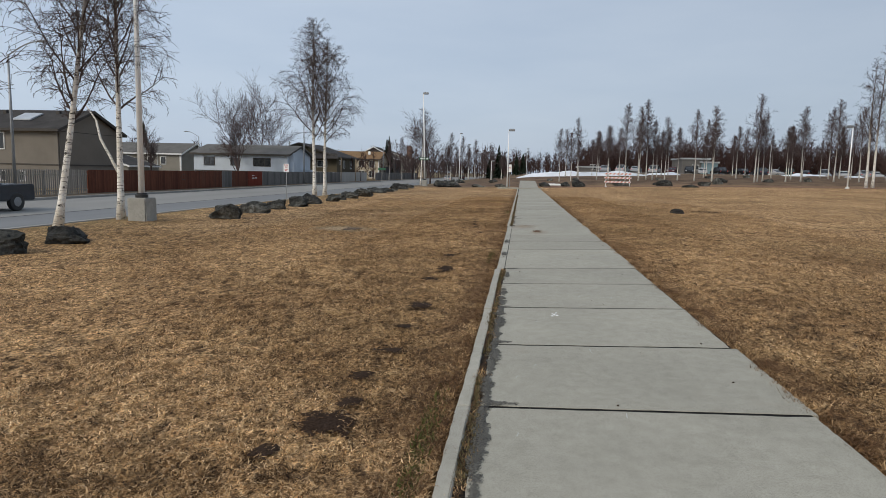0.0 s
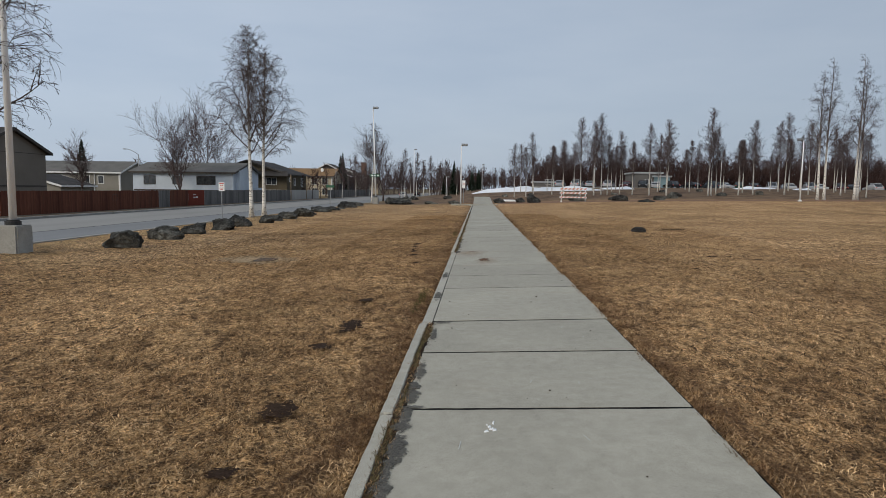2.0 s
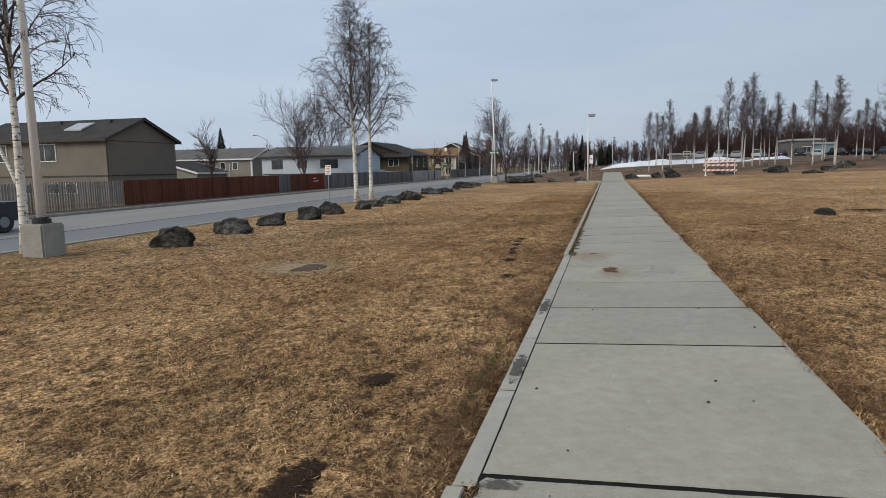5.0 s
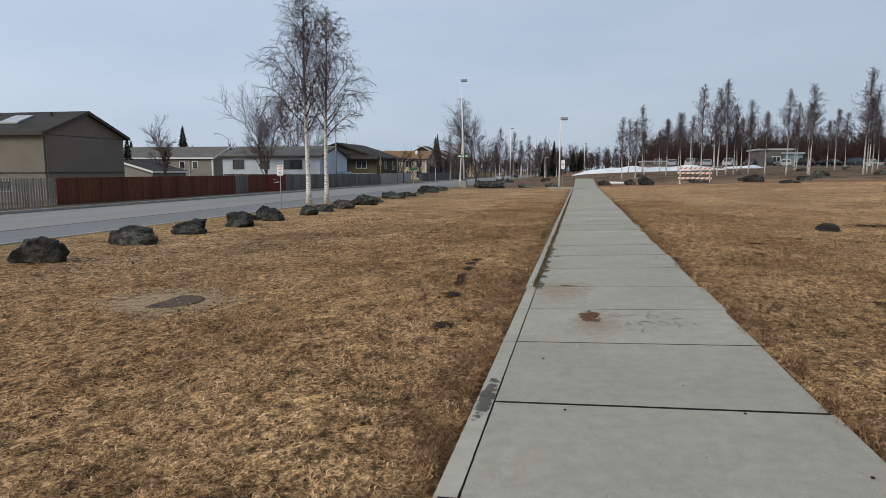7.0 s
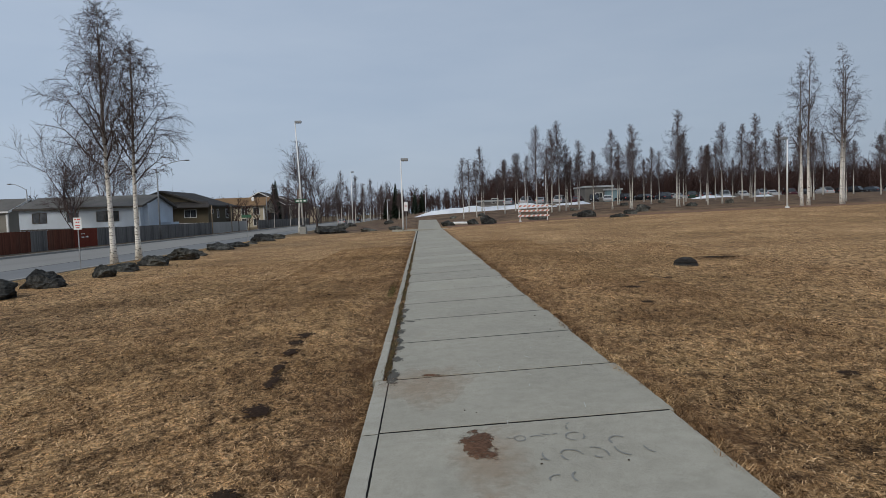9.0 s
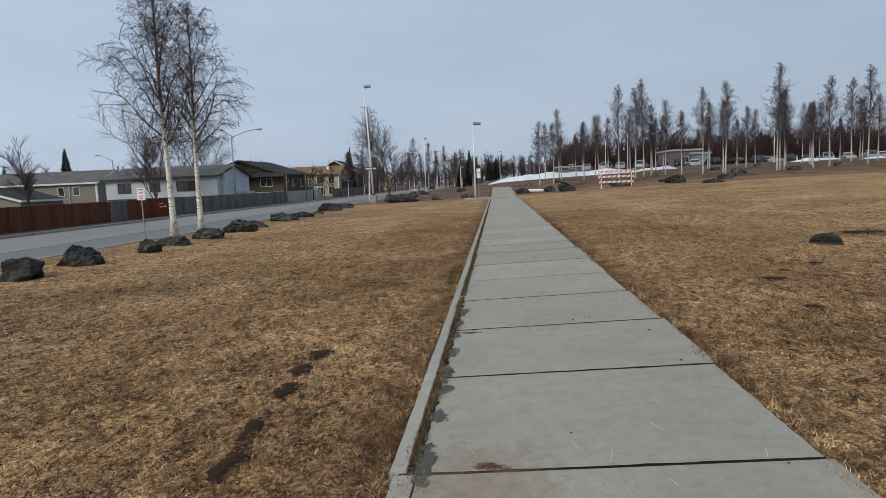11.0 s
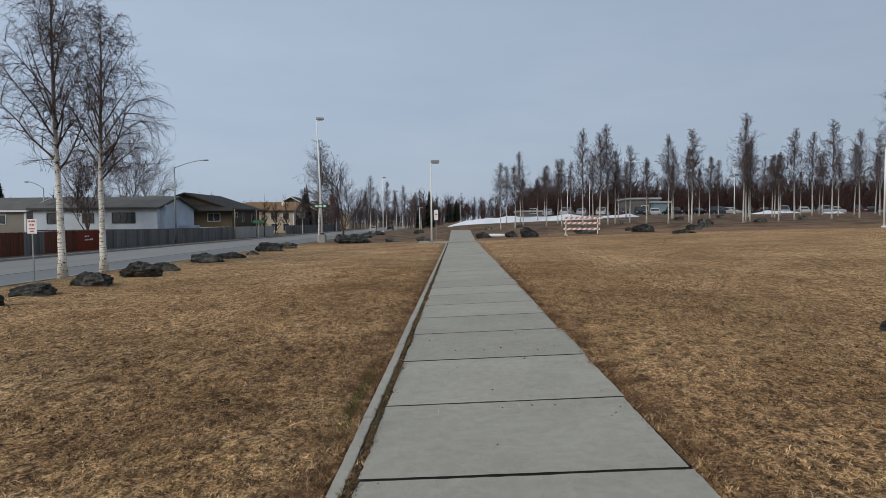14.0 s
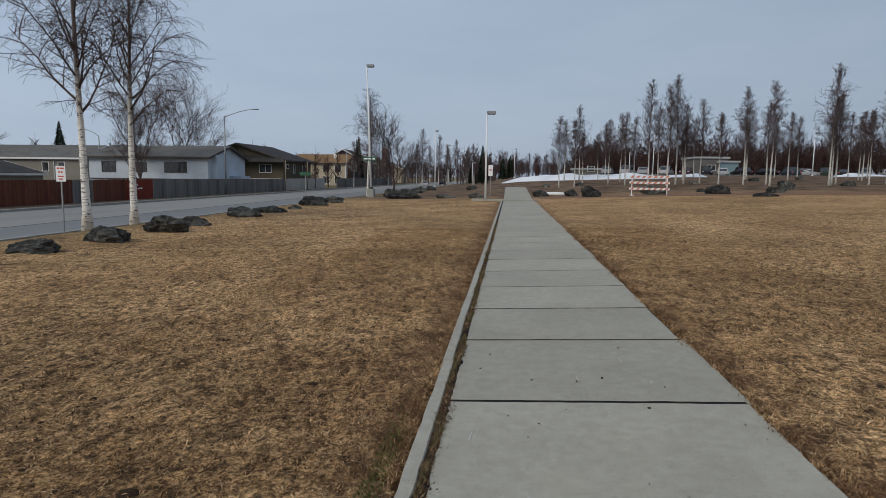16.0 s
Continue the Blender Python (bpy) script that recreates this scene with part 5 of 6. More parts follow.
W_, D_ = M["trim_white"], M["trim_dark"]
h1, put1 = gable_house("house", -59, -43.2, 53.0, 62.6, -1.0, 4.6, 6.55, M["taupe"], M["taupe2"], M["roof"], "x", 0.45,
                       label="two-storey taupe house with a dark shingle roof",
                       windows=[("y", x, 3.45, 2.6, 1.65, 53.0, 2, W_) for x in (-49.95, -55.6)] + [("y", x, 0.15, 1.35, 1.0, 53.0, 2, W_) for x in (-47.3, -49.3, -52.6)])
bm = bmesh.new()
box(bm, -49.2, 54.6, 0, -47.2, 56.4, 0.16, 0.03)
sk = put1("skylight", bm, M["skylight"], "pale skylight")
for v in sk.data.vertices:
    v.co.z += 4.6 + 0.22 + (v.co.y - 53.0) * (1.95 / 4.8)
put1("downpipe", tube(bmesh.new(), [(-43.13, 53.2, -0.95), (-43.13, 53.2, 4.3), (-43.3, 52.65, 4.45)], [0.05] * 3, 8), M["taupe"])
put1("belt_board", boxes((-43.198, 53.05, 1.22, -43.15, 62.55, 1.34)), D_)
put1("belt_board", boxes((-58.9, 52.95, 1.22, -43.25, 52.998, 1.34)), D_)
for xx in (-46.0, -51.8):
    put1("roof_vent", boxes((xx, 56.6, 6.0, xx + 0.35, 56.9, 6.62)), D_)
put1("gable_seam", boxes((-43.198, 53.3, 4.42, -43.165, 62.3, 4.47)), D_)

h2, put2 = gable_house("house", -88, -61.3, 107.6, 118, -1.0, 3.6, 5.5, M["beige"], M["beige"], M["roof_grey"], "x", 0.4, W_,
                       label="beige row house with white trim and a grey roof",
                       windows=[("y", x, 2.35, 1.1, 1.4, 107.6, 1, W_) for x in (-64.7, -67.2, -74.0, -77.4, -82.0)])
put2("corner_board", boxes((-61.55, 107.56, -1.0, -61.26, 107.8, 3.3)), W_)
put2("downpipe", tube(bmesh.new(), [(-65.8, 107.5, -0.95), (-65.8, 107.5, 3.2)], [0.06, 0.06], 8), W_)
put2("gable_vent", boxes((-61.298, 113.4, 1.2, -61.25, 114.2, 2.6)), D_)
gable_house("garage", -71, -59.5, 89, 97, -1.0, 1.25, 2.8, M["beige"], M["beige"], M["roof"], "y", 0.4, W_, label="low beige garage with a grey gable roof and white edge")

gable_house("house", -93, -81, 96, 106, -1.0, 3.4, 5.2, M["cedar"], M["cedar"], M["roof"], "x", 0.5, label="orange-brown timber house with a dark roof", windows=[("x", 99.0, 1.9, 2.0, 1.3, -81, 2, W_)])

h3, put3 = gable_house("house", -53.5, -37.5, 97.6, 109, -1.0, 3.6, 5.1, M["ice_blue"], M["ice_blue"], M["roof_grey"], "x", 0.5,
                       label="pale blue two-storey house with a grey roof",
                       windows=[("y", -41.8, 2.35, 3.0, 1.4, 97.6, 3, D_), ("y", -50.8, 2.35, 1.9, 1.4, 97.6, 2, D_), ("y", -46.4, 2.35, 1.5, 1.3, 97.6, 2, D_)])
put3("belt_board", boxes((-53.4, 97.55, 0.72, -37.6, 97.598, 0.9)), D_)
put3("flue", tube(bmesh.new(), [(-39.2, 103.2, 4.9), (-39.2, 103.2, 6.1)], [0.14, 0.14], 10), M["grey_steel"])
put3("chimney_chase", boxes((-37.497, 98.6, -1.0, -36.8, 100.2, 4.0)), M["ice_blue"])
put3("side_porch", boxes((-37.497, 104.0, -1.0, -35.9, 107.0, 1.3)), M["ice_blue"])

h4, put4 = gable_house("house", -51, -36, 120.6, 135, -1.0, 3.95, 6.4, M["olive"], M["olive"], M["roof"], "y", 0.7,
                       label="olive-brown house with a broad dark gable roof",
                       windows=[("y", -39.0, 2.55, 2.1, 1.4, 120.6, 2, W_), ("x", 122.6, 2.9, 1.2, 0.8, -36, 1, W_), ("x", 125.8, 2.5, 1.0, 1.6, -36, 1, W_), ("x", 131.0, 2.5, 1.4, 1.7, -36, 2, W_)])
bm = bmesh.new()
lo_ = [(-51.8, 119.0, 3.5), (-35.2, 119.0, 3.5), (-35.9, 120.58, 4.45), (-51.1, 120.58, 4.45)]
va, vb = [bm.verts.new(p) for p in lo_], [bm.verts.new((p[0], p[1], p[2] + 0.13)) for p in lo_]
bm.faces.new(va)
bm.faces.new(vb)
for k in range(4):
    bm.faces.new((va[k], va[(k + 1) % 4], vb[(k + 1) % 4], vb[k]))
bmesh.ops.recalc_face_normals(bm, faces=bm.faces)
put4("pent_roof", bm, M["roof"])
put4("belt_board", boxes((-50.9, 120.53, 0.62, -36.0, 120.598, 0.95)), M["trim_white"])
put4("belt_board", boxes((-35.998, 120.7, 0.62, -35.94, 134.9, 0.8)), M["trim_white"])

h5, put5 = gable_house("house", -53.5, -40, 176, 188, -1.0, 4.6, 6.7, M["cream"], M["cream"], M["roof_tan"], "x", 0.6,
                       label="cream two-storey house with a tan shingle roof",
                       windows=[("y", x, z, 1.7, 1.9, 176, 2, W_) for x in (-42.0, -45.0, -50.5) for z in (3.2, 0.4)])
put5("side_wing", boxes((-39.998, 178, -1.0, -38.4, 186, 2.6)), M["charcoal"])
put5("corner_board", boxes((-40.25, 175.95, -1.0, -39.96, 176.2, 4.3)), W_)
h6, put6 = gable_house("house", -55, -41, 204, 214, -1.0, 5.4, 9.0, M["charcoal"], M["charcoal"], M["roof"], "y", 0.6, W_,
                       label="dark charcoal house with white gable edges",
                       windows=[("y", x, z, 1.3, 1.6, 204, 2, W_) for x in (-43.5, -47.5, -51.5) for z in (4.0, 1.2)])
put6("balcony", boxes((-50.5, 202.6, 2.4, -43.0, 203.95, 2.6), (-50.5, 202.6, 3.4, -43.0, 202.68, 3.5)), M["timber"])
h7, put7 = gable_house("house", -57, -40, 228, 238, -1.0, 5.4, 8.6, M["beige"], M["beige"], M["roof"], "y", 0.6, W_, label="beige house with a brick chimney",
                       windows=[("x", y, 3.6, 1.3, 1.6, -40, 2, W_) for y in (230, 234)])
put7("chimney", boxes((-41.6, 229, 2.0, -39.9, 230.6, 10.6)), M["brick"])
gable_house("house", -57, -40, 258, 270, -1.0, 4.5, 7.5, M["cream"], M["cream"], M["roof"], "y", 0.6, W_, label="pale distant house by the road")
dish = part("satellite_dish", bmesh.new(), M["white_paint"], None)
bm = bmesh.new()
bmesh.ops.create_uvsphere(bm, u_segments=16, v_segments=10, radius=0.6)
for v in bm.verts:
    v.co = Vector((v.co.x * 0.7, v.co.y * 0.18, v.co.z))
bm.to_mesh(dish.data)
bm.free()
dish.matrix_world = pose(-43.5, 179.0, 6.35)
tagged(dish, "white satellite dish on the tan roof", "satellite dish")

# ---- trees ----


def twig_mesh(segs, name, material):
    """Twigs as three-sided tapered prisms. segs: list of (p0, p1, r0, r1)."""
    p0 = np.array([s[0] for s in segs], float)
    p1 = np.array([s[1] for s in segs], float)
    r0 = np.array([s[2] for s in segs])[:, None]
    r1 = np.array([s[3] for s in segs])[:, None]
    d = p1 - p0
    d /= np.maximum(np.linalg.norm(d, axis=1, keepdims=True), 1e-6)
    ref = np.where(np.abs(d[:, 2:3]) < 0.9, np.array([[0, 0, 1.0]]), np.array([[1.0, 0, 0]]))
    a = np.cross(d, ref)
    a /= np.linalg.norm(a, axis=1, keepdims=True)
    b = np.cross(d, a)
    n = len(segs)
    vs = []
    for p, r in ((p0, r0), (p1, r1)):
        for k in range(3):
            vs.append(p + (a * math.cos(2.094 * k) + b * math.sin(2.094 * k)) * r)
    V = np.stack(vs, 1).reshape(-1, 3)
    base = (np.arange(n) * 6)[:, None]
    F = np.concatenate([base + np.array([[k, (k + 1) % 3, 3 + (k + 1) % 3, 3 + k]]) for k in range(3)])
    return mesh_of(name, V.tolist(), F.tolist(), material)


def rand_dir(r, axis, spread):
    """A direction leaning off axis by about spread radians."""
    o = Vector((r.gauss(0, 1), r.gauss(0, 1), r.gauss(0, 1)))
    o = (o - axis * o.dot(axis)).normalized()
    return (axis * math.cos(spread) + o * math.sin(spread)).normalized()


def birch_parts(seed, high, clear, spread, trunk_r, lean=(0.0, 0.0), dense=1.0, droop=0.75, twig_r=0.006, levels=3, upsweep=0.85, limbs_=25):
    r = random.Random(seed)
    n = 14
    pts = []
    for k in range(n + 1):
        u = k / n
        pts.append(Vector((lean[0] * u * high + 0.10 * math.sin(u * 5 + seed) * u, lean[1] * u * high + 0.10 * math.cos(u * 4 + seed * 2) * u, u * high)))
    rad = [trunk_r * (1.0 - 0.96 * (k / n) ** 0.8) * (1.35 if k == 0 else 1.0) + 0.006 for k in range(n + 1)]
    trunk = bmesh.new()
    tube(trunk, pts, rad, 10)
    limbs, twigs = [], []

    def at(u):
        k = min(int(u * n), n - 1)
        return pts[k].lerp(pts[k + 1], u * n - k), rad[k] + (rad[k + 1] - rad[k]) * (u * n - k)

    def grow(p, d, length, radius, level):
        m_ = 5 if level < 2 else 3
        q = p.copy()
        dd = d.copy()
        for k in range(m_):
            dd = (dd + Vector((r.gauss(0, 0.10), r.gauss(0, 0.10), r.gauss(0, 0.08)))).normalized()
            if level >= 1:
                dd = (dd + Vector((0, 0, -droop * 0.10 * level))).normalized()
            else:
                dd = (dd + Vector((0, 0, 0.06))).normalized()
            e = q + dd * (length / m_)
            r0 = radius * (1 - 0.8 * k / m_)
            r1 = radius * (1 - 0.8 * (k + 1) / m_)
            (limbs if level == 0 and radius > 0.02 else twigs).append((q.copy(), e.copy(), max(r0, twig_r), max(r1, twig_r * 0.7)))
            if level < levels:
                cnt = 2 if level < 2 else 1
                for _ in range(cnt):
                    if r.random() < (0.9 if level < 1 else 0.73) * dense:
                        grow(q.lerp(e, r.random()), rand_dir(r, dd, 0.5 + 0.5 * r.random()), length * (0.30 + 0.28 * r.random()), radius * 0.42, level + 1)
            q = e
    nb = int(limbs_ * dense)
    for k in range(nb):
        u = clear + (0.97 - clear) * (k + r.random() * 0.8) / nb
        p, rr = at(u)
        v = (u - clear) / (1 - clear)
        shape = (0.55 + 0.45 * math.sin(min(1, v * 1.9 + 0.2) * 1.57)) * (1 - 0.88 * v ** 1.15)
        az = k * 2.4 + r.random()
        d = Vector((math.cos(az), math.sin(az), upsweep + 1.3 * v + 0.4 * r.random())).normalized()
        grow(p, d, spread * shape * (0.8 + 0.5 * r.random()), min(rr * 0.55, trunk_r * 0.36), 0)
    return trunk, limbs, twigs


def birch(x, y, seed, high, clear, spread, trunk_r, lean=(0, 0), dense=1.0, label="bare white-barked birch tree on the verge", group="birches on the verge", **kw):
    t = empty("birch_tree", x, y, hz(x, y) - 0.05)
    trunk, limbs, twigs = birch_parts(seed, high, clear, spread, trunk_r, lean, dense, **kw)
    part("trunk", trunk, M["bark"], t, "peeling white bark with dark marks", smooth=True)
    ob = new("crown", twig_mesh(limbs + twigs, "crown", M["twig"]))
    ob.parent = t
    return tagged(t, label, "birch tree", group=group)


birch(-12.5, 13.2, 1, 9.5, 0.30, 2.9, 0.105, (0.175, 0.02), 1.0, "leaning bare white birch beside the lamp post")
b2 = birch(-12.6, 16.2, 2, 10.0, 0.33, 2.9, 0.115, (0.012, 0.0), 1.0)
# a long dead limb on the second birch
lm = bmesh.new()
tube(lm, [(0, 0, 1.45), (-0.35, 0.1, 2.0), (-0.72, 0.15, 2.6), (-0.88, 0.2, 3.2), (-1.25, 0.2, 3.7)], [0.05, 0.045, 0.04, 0.03, 0.015], 8)
part("limb", lm, M["bark"], b2, smooth=True)
birch(-14.1, 40.4, 3, 12.0, 0.33, 3.5, 0.15, (-0.012, 0), 1.05)
birch(-14.4, 43.7, 4, 11.2, 0.35, 3.6, 0.15, (0.008, 0), 1.05)
birch(-12.3, 76.5, 5, 9.5, 0.42, 2.6, 0.10, (0.03, 0), 0.8)
birch(-12.9, 9.6, 6, 9.5, 0.28, 3.2, 0.11, (0, 0), 0.8)

for x, y, sd, hh in ((35.9, 68.8, 21, 13.2), (36.6, 68.9, 22, 14.6), (39.5, 68.6, 23, 14.8), (40.1, 69.2, 24, 13.0)):
    birch(x, y, sd, hh, 0.34, 3.0, 0.14, (0.01 * (sd - 22), 0), 0.8, "tall bare birch with a white trunk on the green", "birches on the green", twig_r=0.006)

# far birches share four shapes
FAR = []
for k, (h, s, cl) in enumerate(((9.4, 2.3, 0.38), (8.3, 2.2, 0.34), (10.4, 2.5, 0.36), (7.5, 2.0, 0.40))):
    t = empty("birch_tree", 0, 0, -50)
    trunk, limbs, twigs = birch_parts(40 + k, h, cl * 0.85, s, 0.085, (0.01 * (k - 1), 0), 0.82, 0.0, 0.010, levels=2, upsweep=1.5, limbs_=38)
    part("trunk", trunk, M["bark_far"], t, smooth=True)
    ob = new("crown", twig_mesh(limbs + twigs, "crown", M["twig_far"]))
    ob.parent = t
    FAR.append(tagged(t, "slender bare birch with a white trunk on the green", "birch tree", group="birches on the green"))
tr = random.Random(9)
SPOTS = [(5.1, 82, 0.72, 0), (6.6, 82.5, 0.78, 1), (8.2, 90, 0.72, 3), (10.3, 86, 0.8, 1), (11.6, 84, 0.75, 0), (13.6, 83, 0.95, 2), (12.6, 93, 0.8, 0), (15.2, 82.5, 1.0, 0), (16.4, 84, 1.0, 2), (17.4, 85, 0.95, 1), (19.2, 86, 0.88, 0), (20.4, 84, 0.9, 3), (22.0, 82, 0.95, 0),
         (24.4, 83, 0.92, 1), (23.6, 80, 0.98, 0), (28.6, 80, 1.02, 2), (29.3, 81, 0.95, 1), (30.6, 83, 0.9, 0), (33.0, 82, 0.9, 3), (35.6, 84, 1.0, 0), (37.5, 92, 0.9, 1), (40.0, 85, 1.0, 2), (43.5, 86, 1.0, 0), (46.5, 84, 0.92, 1),
         (45.0, 76, 0.9, 1), (50.5, 77, 0.95, 3), (54, 72, 1.1, 2), (57, 84, 1.0, 0), (61, 76, 1.05, 1), (66, 80, 1.05, 2)]
for x in range(22):
    SPOTS.append((7 + 2.1 * x + tr.uniform(-0.8, 0.8), 94 + tr.uniform(0, 12), tr.uniform(0.75, 0.95), tr.randrange(4)))
for x in range(20):
    SPOTS.append((45 + 3 * x + tr.uniform(-1, 1), 92 + tr.uniform(0, 14), tr.uniform(0.85, 1.1), tr.randrange(4)))
for x, y, s, k in SPOTS:
    c = copy_thing(FAR[k], pose(x, y, hz(x, y) - 0.05, 0, 0, tr.uniform(0, 360)))
    c.scale = (s, s, s)
for x, y, s, k in ((-13.0, 112, 0.8, 1), (-13.4, 121, 0.9, 2), (-13.0, 127, 0.75, 0), (-14, 150, 1.0, 2), (-13, 158, 0.95, 1), (-14, 168, 1, 0), (-13, 178, 1.05, 2), (-4.5, 150, 0.7, 0), (-7, 155, 0.7, 1), (-5, 162, 0.8, 3), (-8, 170, 0.9, 2), (-12, 205, 1, 0), (-13, 225, 1.1, 2), (-31.6, 150, 1.0, 0), (-31.8, 168, 1.1, 2), (-32, 190, 1.1, 1)):
    c = copy_thing(FAR[k], pose(x, y, hz(x, y) - 0.05, 0, 0, tr.uniform(0, 360)))
    c.scale = (s, s, s)
    tagged(c, "slender bare birch with a white trunk by the road", group="birches by the road")
for f in FAR:
    f.matrix_world = pose(70 + 4 * FAR.index(f), 88, hz(70, 88) - 0.05)


def bushy_tree(x, y, seed, high, spread, label, material, forks=6):
    """A many-stemmed bare tree with a rounded crown."""
    r = random.Random(seed)
    t = empty("bare_tree", x, y, hz(x, y) if x > ROAD_R else -0.95)
    limbs, twigs = [], []

    def grow(p, d, length, radius, level):
        q, dd = p.copy(), d.copy()
        for k in range(4):
            dd = (dd + Vector((r.gauss(0, 0.13), r.gauss(0, 0.13), r.gauss(0, 0.08) + 0.03))).normalized()
            e = q + dd * (length / 4)
            (limbs if level < 1 else twigs).append((q.copy(), e.copy(), max(radius * (1 - 0.17 * k), 0.011), max(radius * (1 - 0.17 * (k + 1)), 0.009)))
            if level < 3:
                for _ in range(2):
                    if k > 0 or level > 0:
                        grow(e, rand_dir(r, dd, 0.35 + 0.4 * r.random()), length * (0.42 + 0.2 * r.random()), radius * 0.5, level + 1)
            q = e
    n_limb = forks + 2
    for k in range(n_limb):
        a = 2.4 * k + 0.5 * r.random()
        f = k / n_limb
        out = 0.06 + 0.24 * spread * f
        grow(Vector((0, 0, high * (0.20 - 0.10 * f))), Vector((math.sin(out) * math.cos(a), math.sin(out) * math.sin(a), math.cos(out))), high * (0.74 - 0.40 * f), 0.085, 0)
    trunk = bmesh.new()
    tube(trunk, [(0, 0, 0), (0.02, 0.03, high * 0.1), (0, 0, high * 0.18)], [0.17, 0.14, 0.12], 10)
    part("trunk", trunk, M["twig"], t, smooth=True)
    ob = new("crown", twig_mesh(limbs + twigs, "crown", material))
    ob.parent = t
    return tagged(t, label, "bare tree")


bushy_tree(-43.8, 93.0, 70, 10.8, 3.1, "bare spreading tree in front of the pale blue house", M["twig_far"])
bushy_tree(-48.5, 113.5, 71, 12.6, 3.0, "bare round-crowned tree behind the pale blue house", M["twig_far"], 7)
bushy_tree(-15.6, 108.0, 72, 8.5, 3.2, "pale many-stemmed bare birch by the road", M["twig_far"], 5)
bushy_tree(-46.0, 73.0, 73, 5.4, 1.7, "thin bare shrub behind the fence", M["twig_far"], 1)


def spruce(x, y, high, wide, seed, z=None):
    r = random.Random(seed)
    t = empty("spruce_tree", x, y, (hz(x, y) if x > ROAD_R else -0.95) if z is None else z)
    part("trunk", tube(bmesh.new(), [(0, 0, 0), (0, 0, high)], [0.12, 0.01], 7), M["twig"], t)
    bm = bmesh.new()
    tiers = int(high * 4.5)
    for k in range(tiers):
        u = k / tiers
        zz = high * (0.08 + 0.92 * u)
        for j in range(8):
            a = 6.283 * j / 8 + r.random()
            ln = wide * (1 - u) ** 0.85 * (0.45 + 0.75 * r.random()) + 0.08
            tip = Vector((math.cos(a) * ln, math.sin(a) * ln, zz - 0.25 * ln))
            mid = Vector((math.cos(a) * ln * 0.5, math.sin(a) * ln * 0.5, zz + 0.02))
            sd = Vector((-math.sin(a), math.cos(a), 0)) * ln * 0.32
            c = bm.verts.new((0, 0, zz + 0.05))
            l, r_, e = bm.verts.new(mid + sd), bm.verts.new(mid - sd - Vector((0, 0, 0.1))), bm.verts.new(tip)
            dn = bm.verts.new(mid - Vector((0, 0, 0.22)))
            bm.faces.new((c, l, e))
            bm.faces.new((c, e, r_))
            bm.faces.new((c, dn, l))
            bm.faces.new((l, dn, e))
            bm.faces.new((r_, e, dn))
    part("crown", bm, M["spruce"], t)
    return tagged(t, "dark green spruce tree with a pointed top", "spruce tree")


for k, (x, y, h, w) in enumerate(((-87, 137.6, 12.5, 2.8), (-72, 100, 8.0, 1.7), (-96, 132, 9.0, 2.0), (-40, 190, 13, 2.2), (-42, 196, 12.5, 2.2), (-6.2, 176, 9.5, 1.9), (-1.5, 192, 6.5, 1.6), (-9, 182, 6, 1.6), (0.5, 200, 6.5, 1.7))):
    spruce(x, y, h, w, 80 + k)

# ---- far woods: dense bare trunks and twigs ----


def woods(name, n, place, hmin, hmax, seed, material, label):
    """Bare trees with upswept limbs, their twigs fanning out towards the tops."""
    rg = np.random.default_rng(seed)
    segs = []
    for k in range(n):
        x, y, z = place(rg)
        h = hmin + (hmax - hmin) * rg.random() ** 1.5
        wide = 0.14 + 0.12 * rg.random()
        base, top = np.array((x, y, z - 0.3)), np.array((x + 0.4 * rg.standard_normal(), y, z + h))
        segs.append((tuple(base), tuple(top), 0.10, 0.012))
        for j in range(17):
            u = 0.15 + 0.68 * rg.random()
            a = rg.random() * 6.283
            ln = h * wide * (1.55 - 1.25 * u) * (0.6 + 0.6 * rg.random())
            p = base + (top - base) * u
            q = p + np.array((math.cos(a) * ln * 0.8, math.sin(a) * ln * 0.8, ln * (0.6 + 0.6 * rg.random())))
            segs.append((tuple(p), tuple(q), 0.072, 0.03))
            for _ in range(2):
                w = p + (q - p) * (0.35 + 0.65 * rg.random())
                e = w + np.array((rg.standard_normal(), rg.standard_normal(), 0.9 + 0.5 * rg.random())) * ln * 0.30
                segs.append((tuple(w), tuple(e), 0.046, 0.02))
    return tagged(new(name, twig_mesh(segs, name, material)), label, "woods", kind="stuff")


woods("woods_right", 1900, lambda g: ((lambda u: (18 + 190 * u, 168 - 30 * u + 40 * g.random(), 2.0))(g.random())), 6.5, 10.5, 31, M["wood_far"], "dense reddish-brown leafless woods beyond the parking lot")
woods("woods_ahead", 330, lambda g: (-12 + 75 * g.random(), 205 + 60 * g.random(), 1.4), 5, 9, 32, M["wood_far"], "distant leafless woods beyond the green")
woods("woods_left", 330, lambda g: (-75 + 42 * g.random() - 70 * g.random() ** 2, 112 + 190 * g.random() ** 0.8, -0.8), 5.5, 10, 33, M["wood_far"], "distant leafless trees behind the houses")
woods("woods_road", 170, lambda g: (g.choice([-34, -10]) + 6 * g.random() - 3, 175 + 170 * g.random(), -0.7), 7, 12, 34, M["twig_far"], "bare roadside trees far down the road")
woods("woods_end", 110, lambda g: (-36 + 30 * g.random(), 330 + 30 * g.random(), -0.9), 7, 12, 35, M["wood_far"], "bare trees closing the far end of the road")

# ---- snow, cars, buildings beyond the green ----


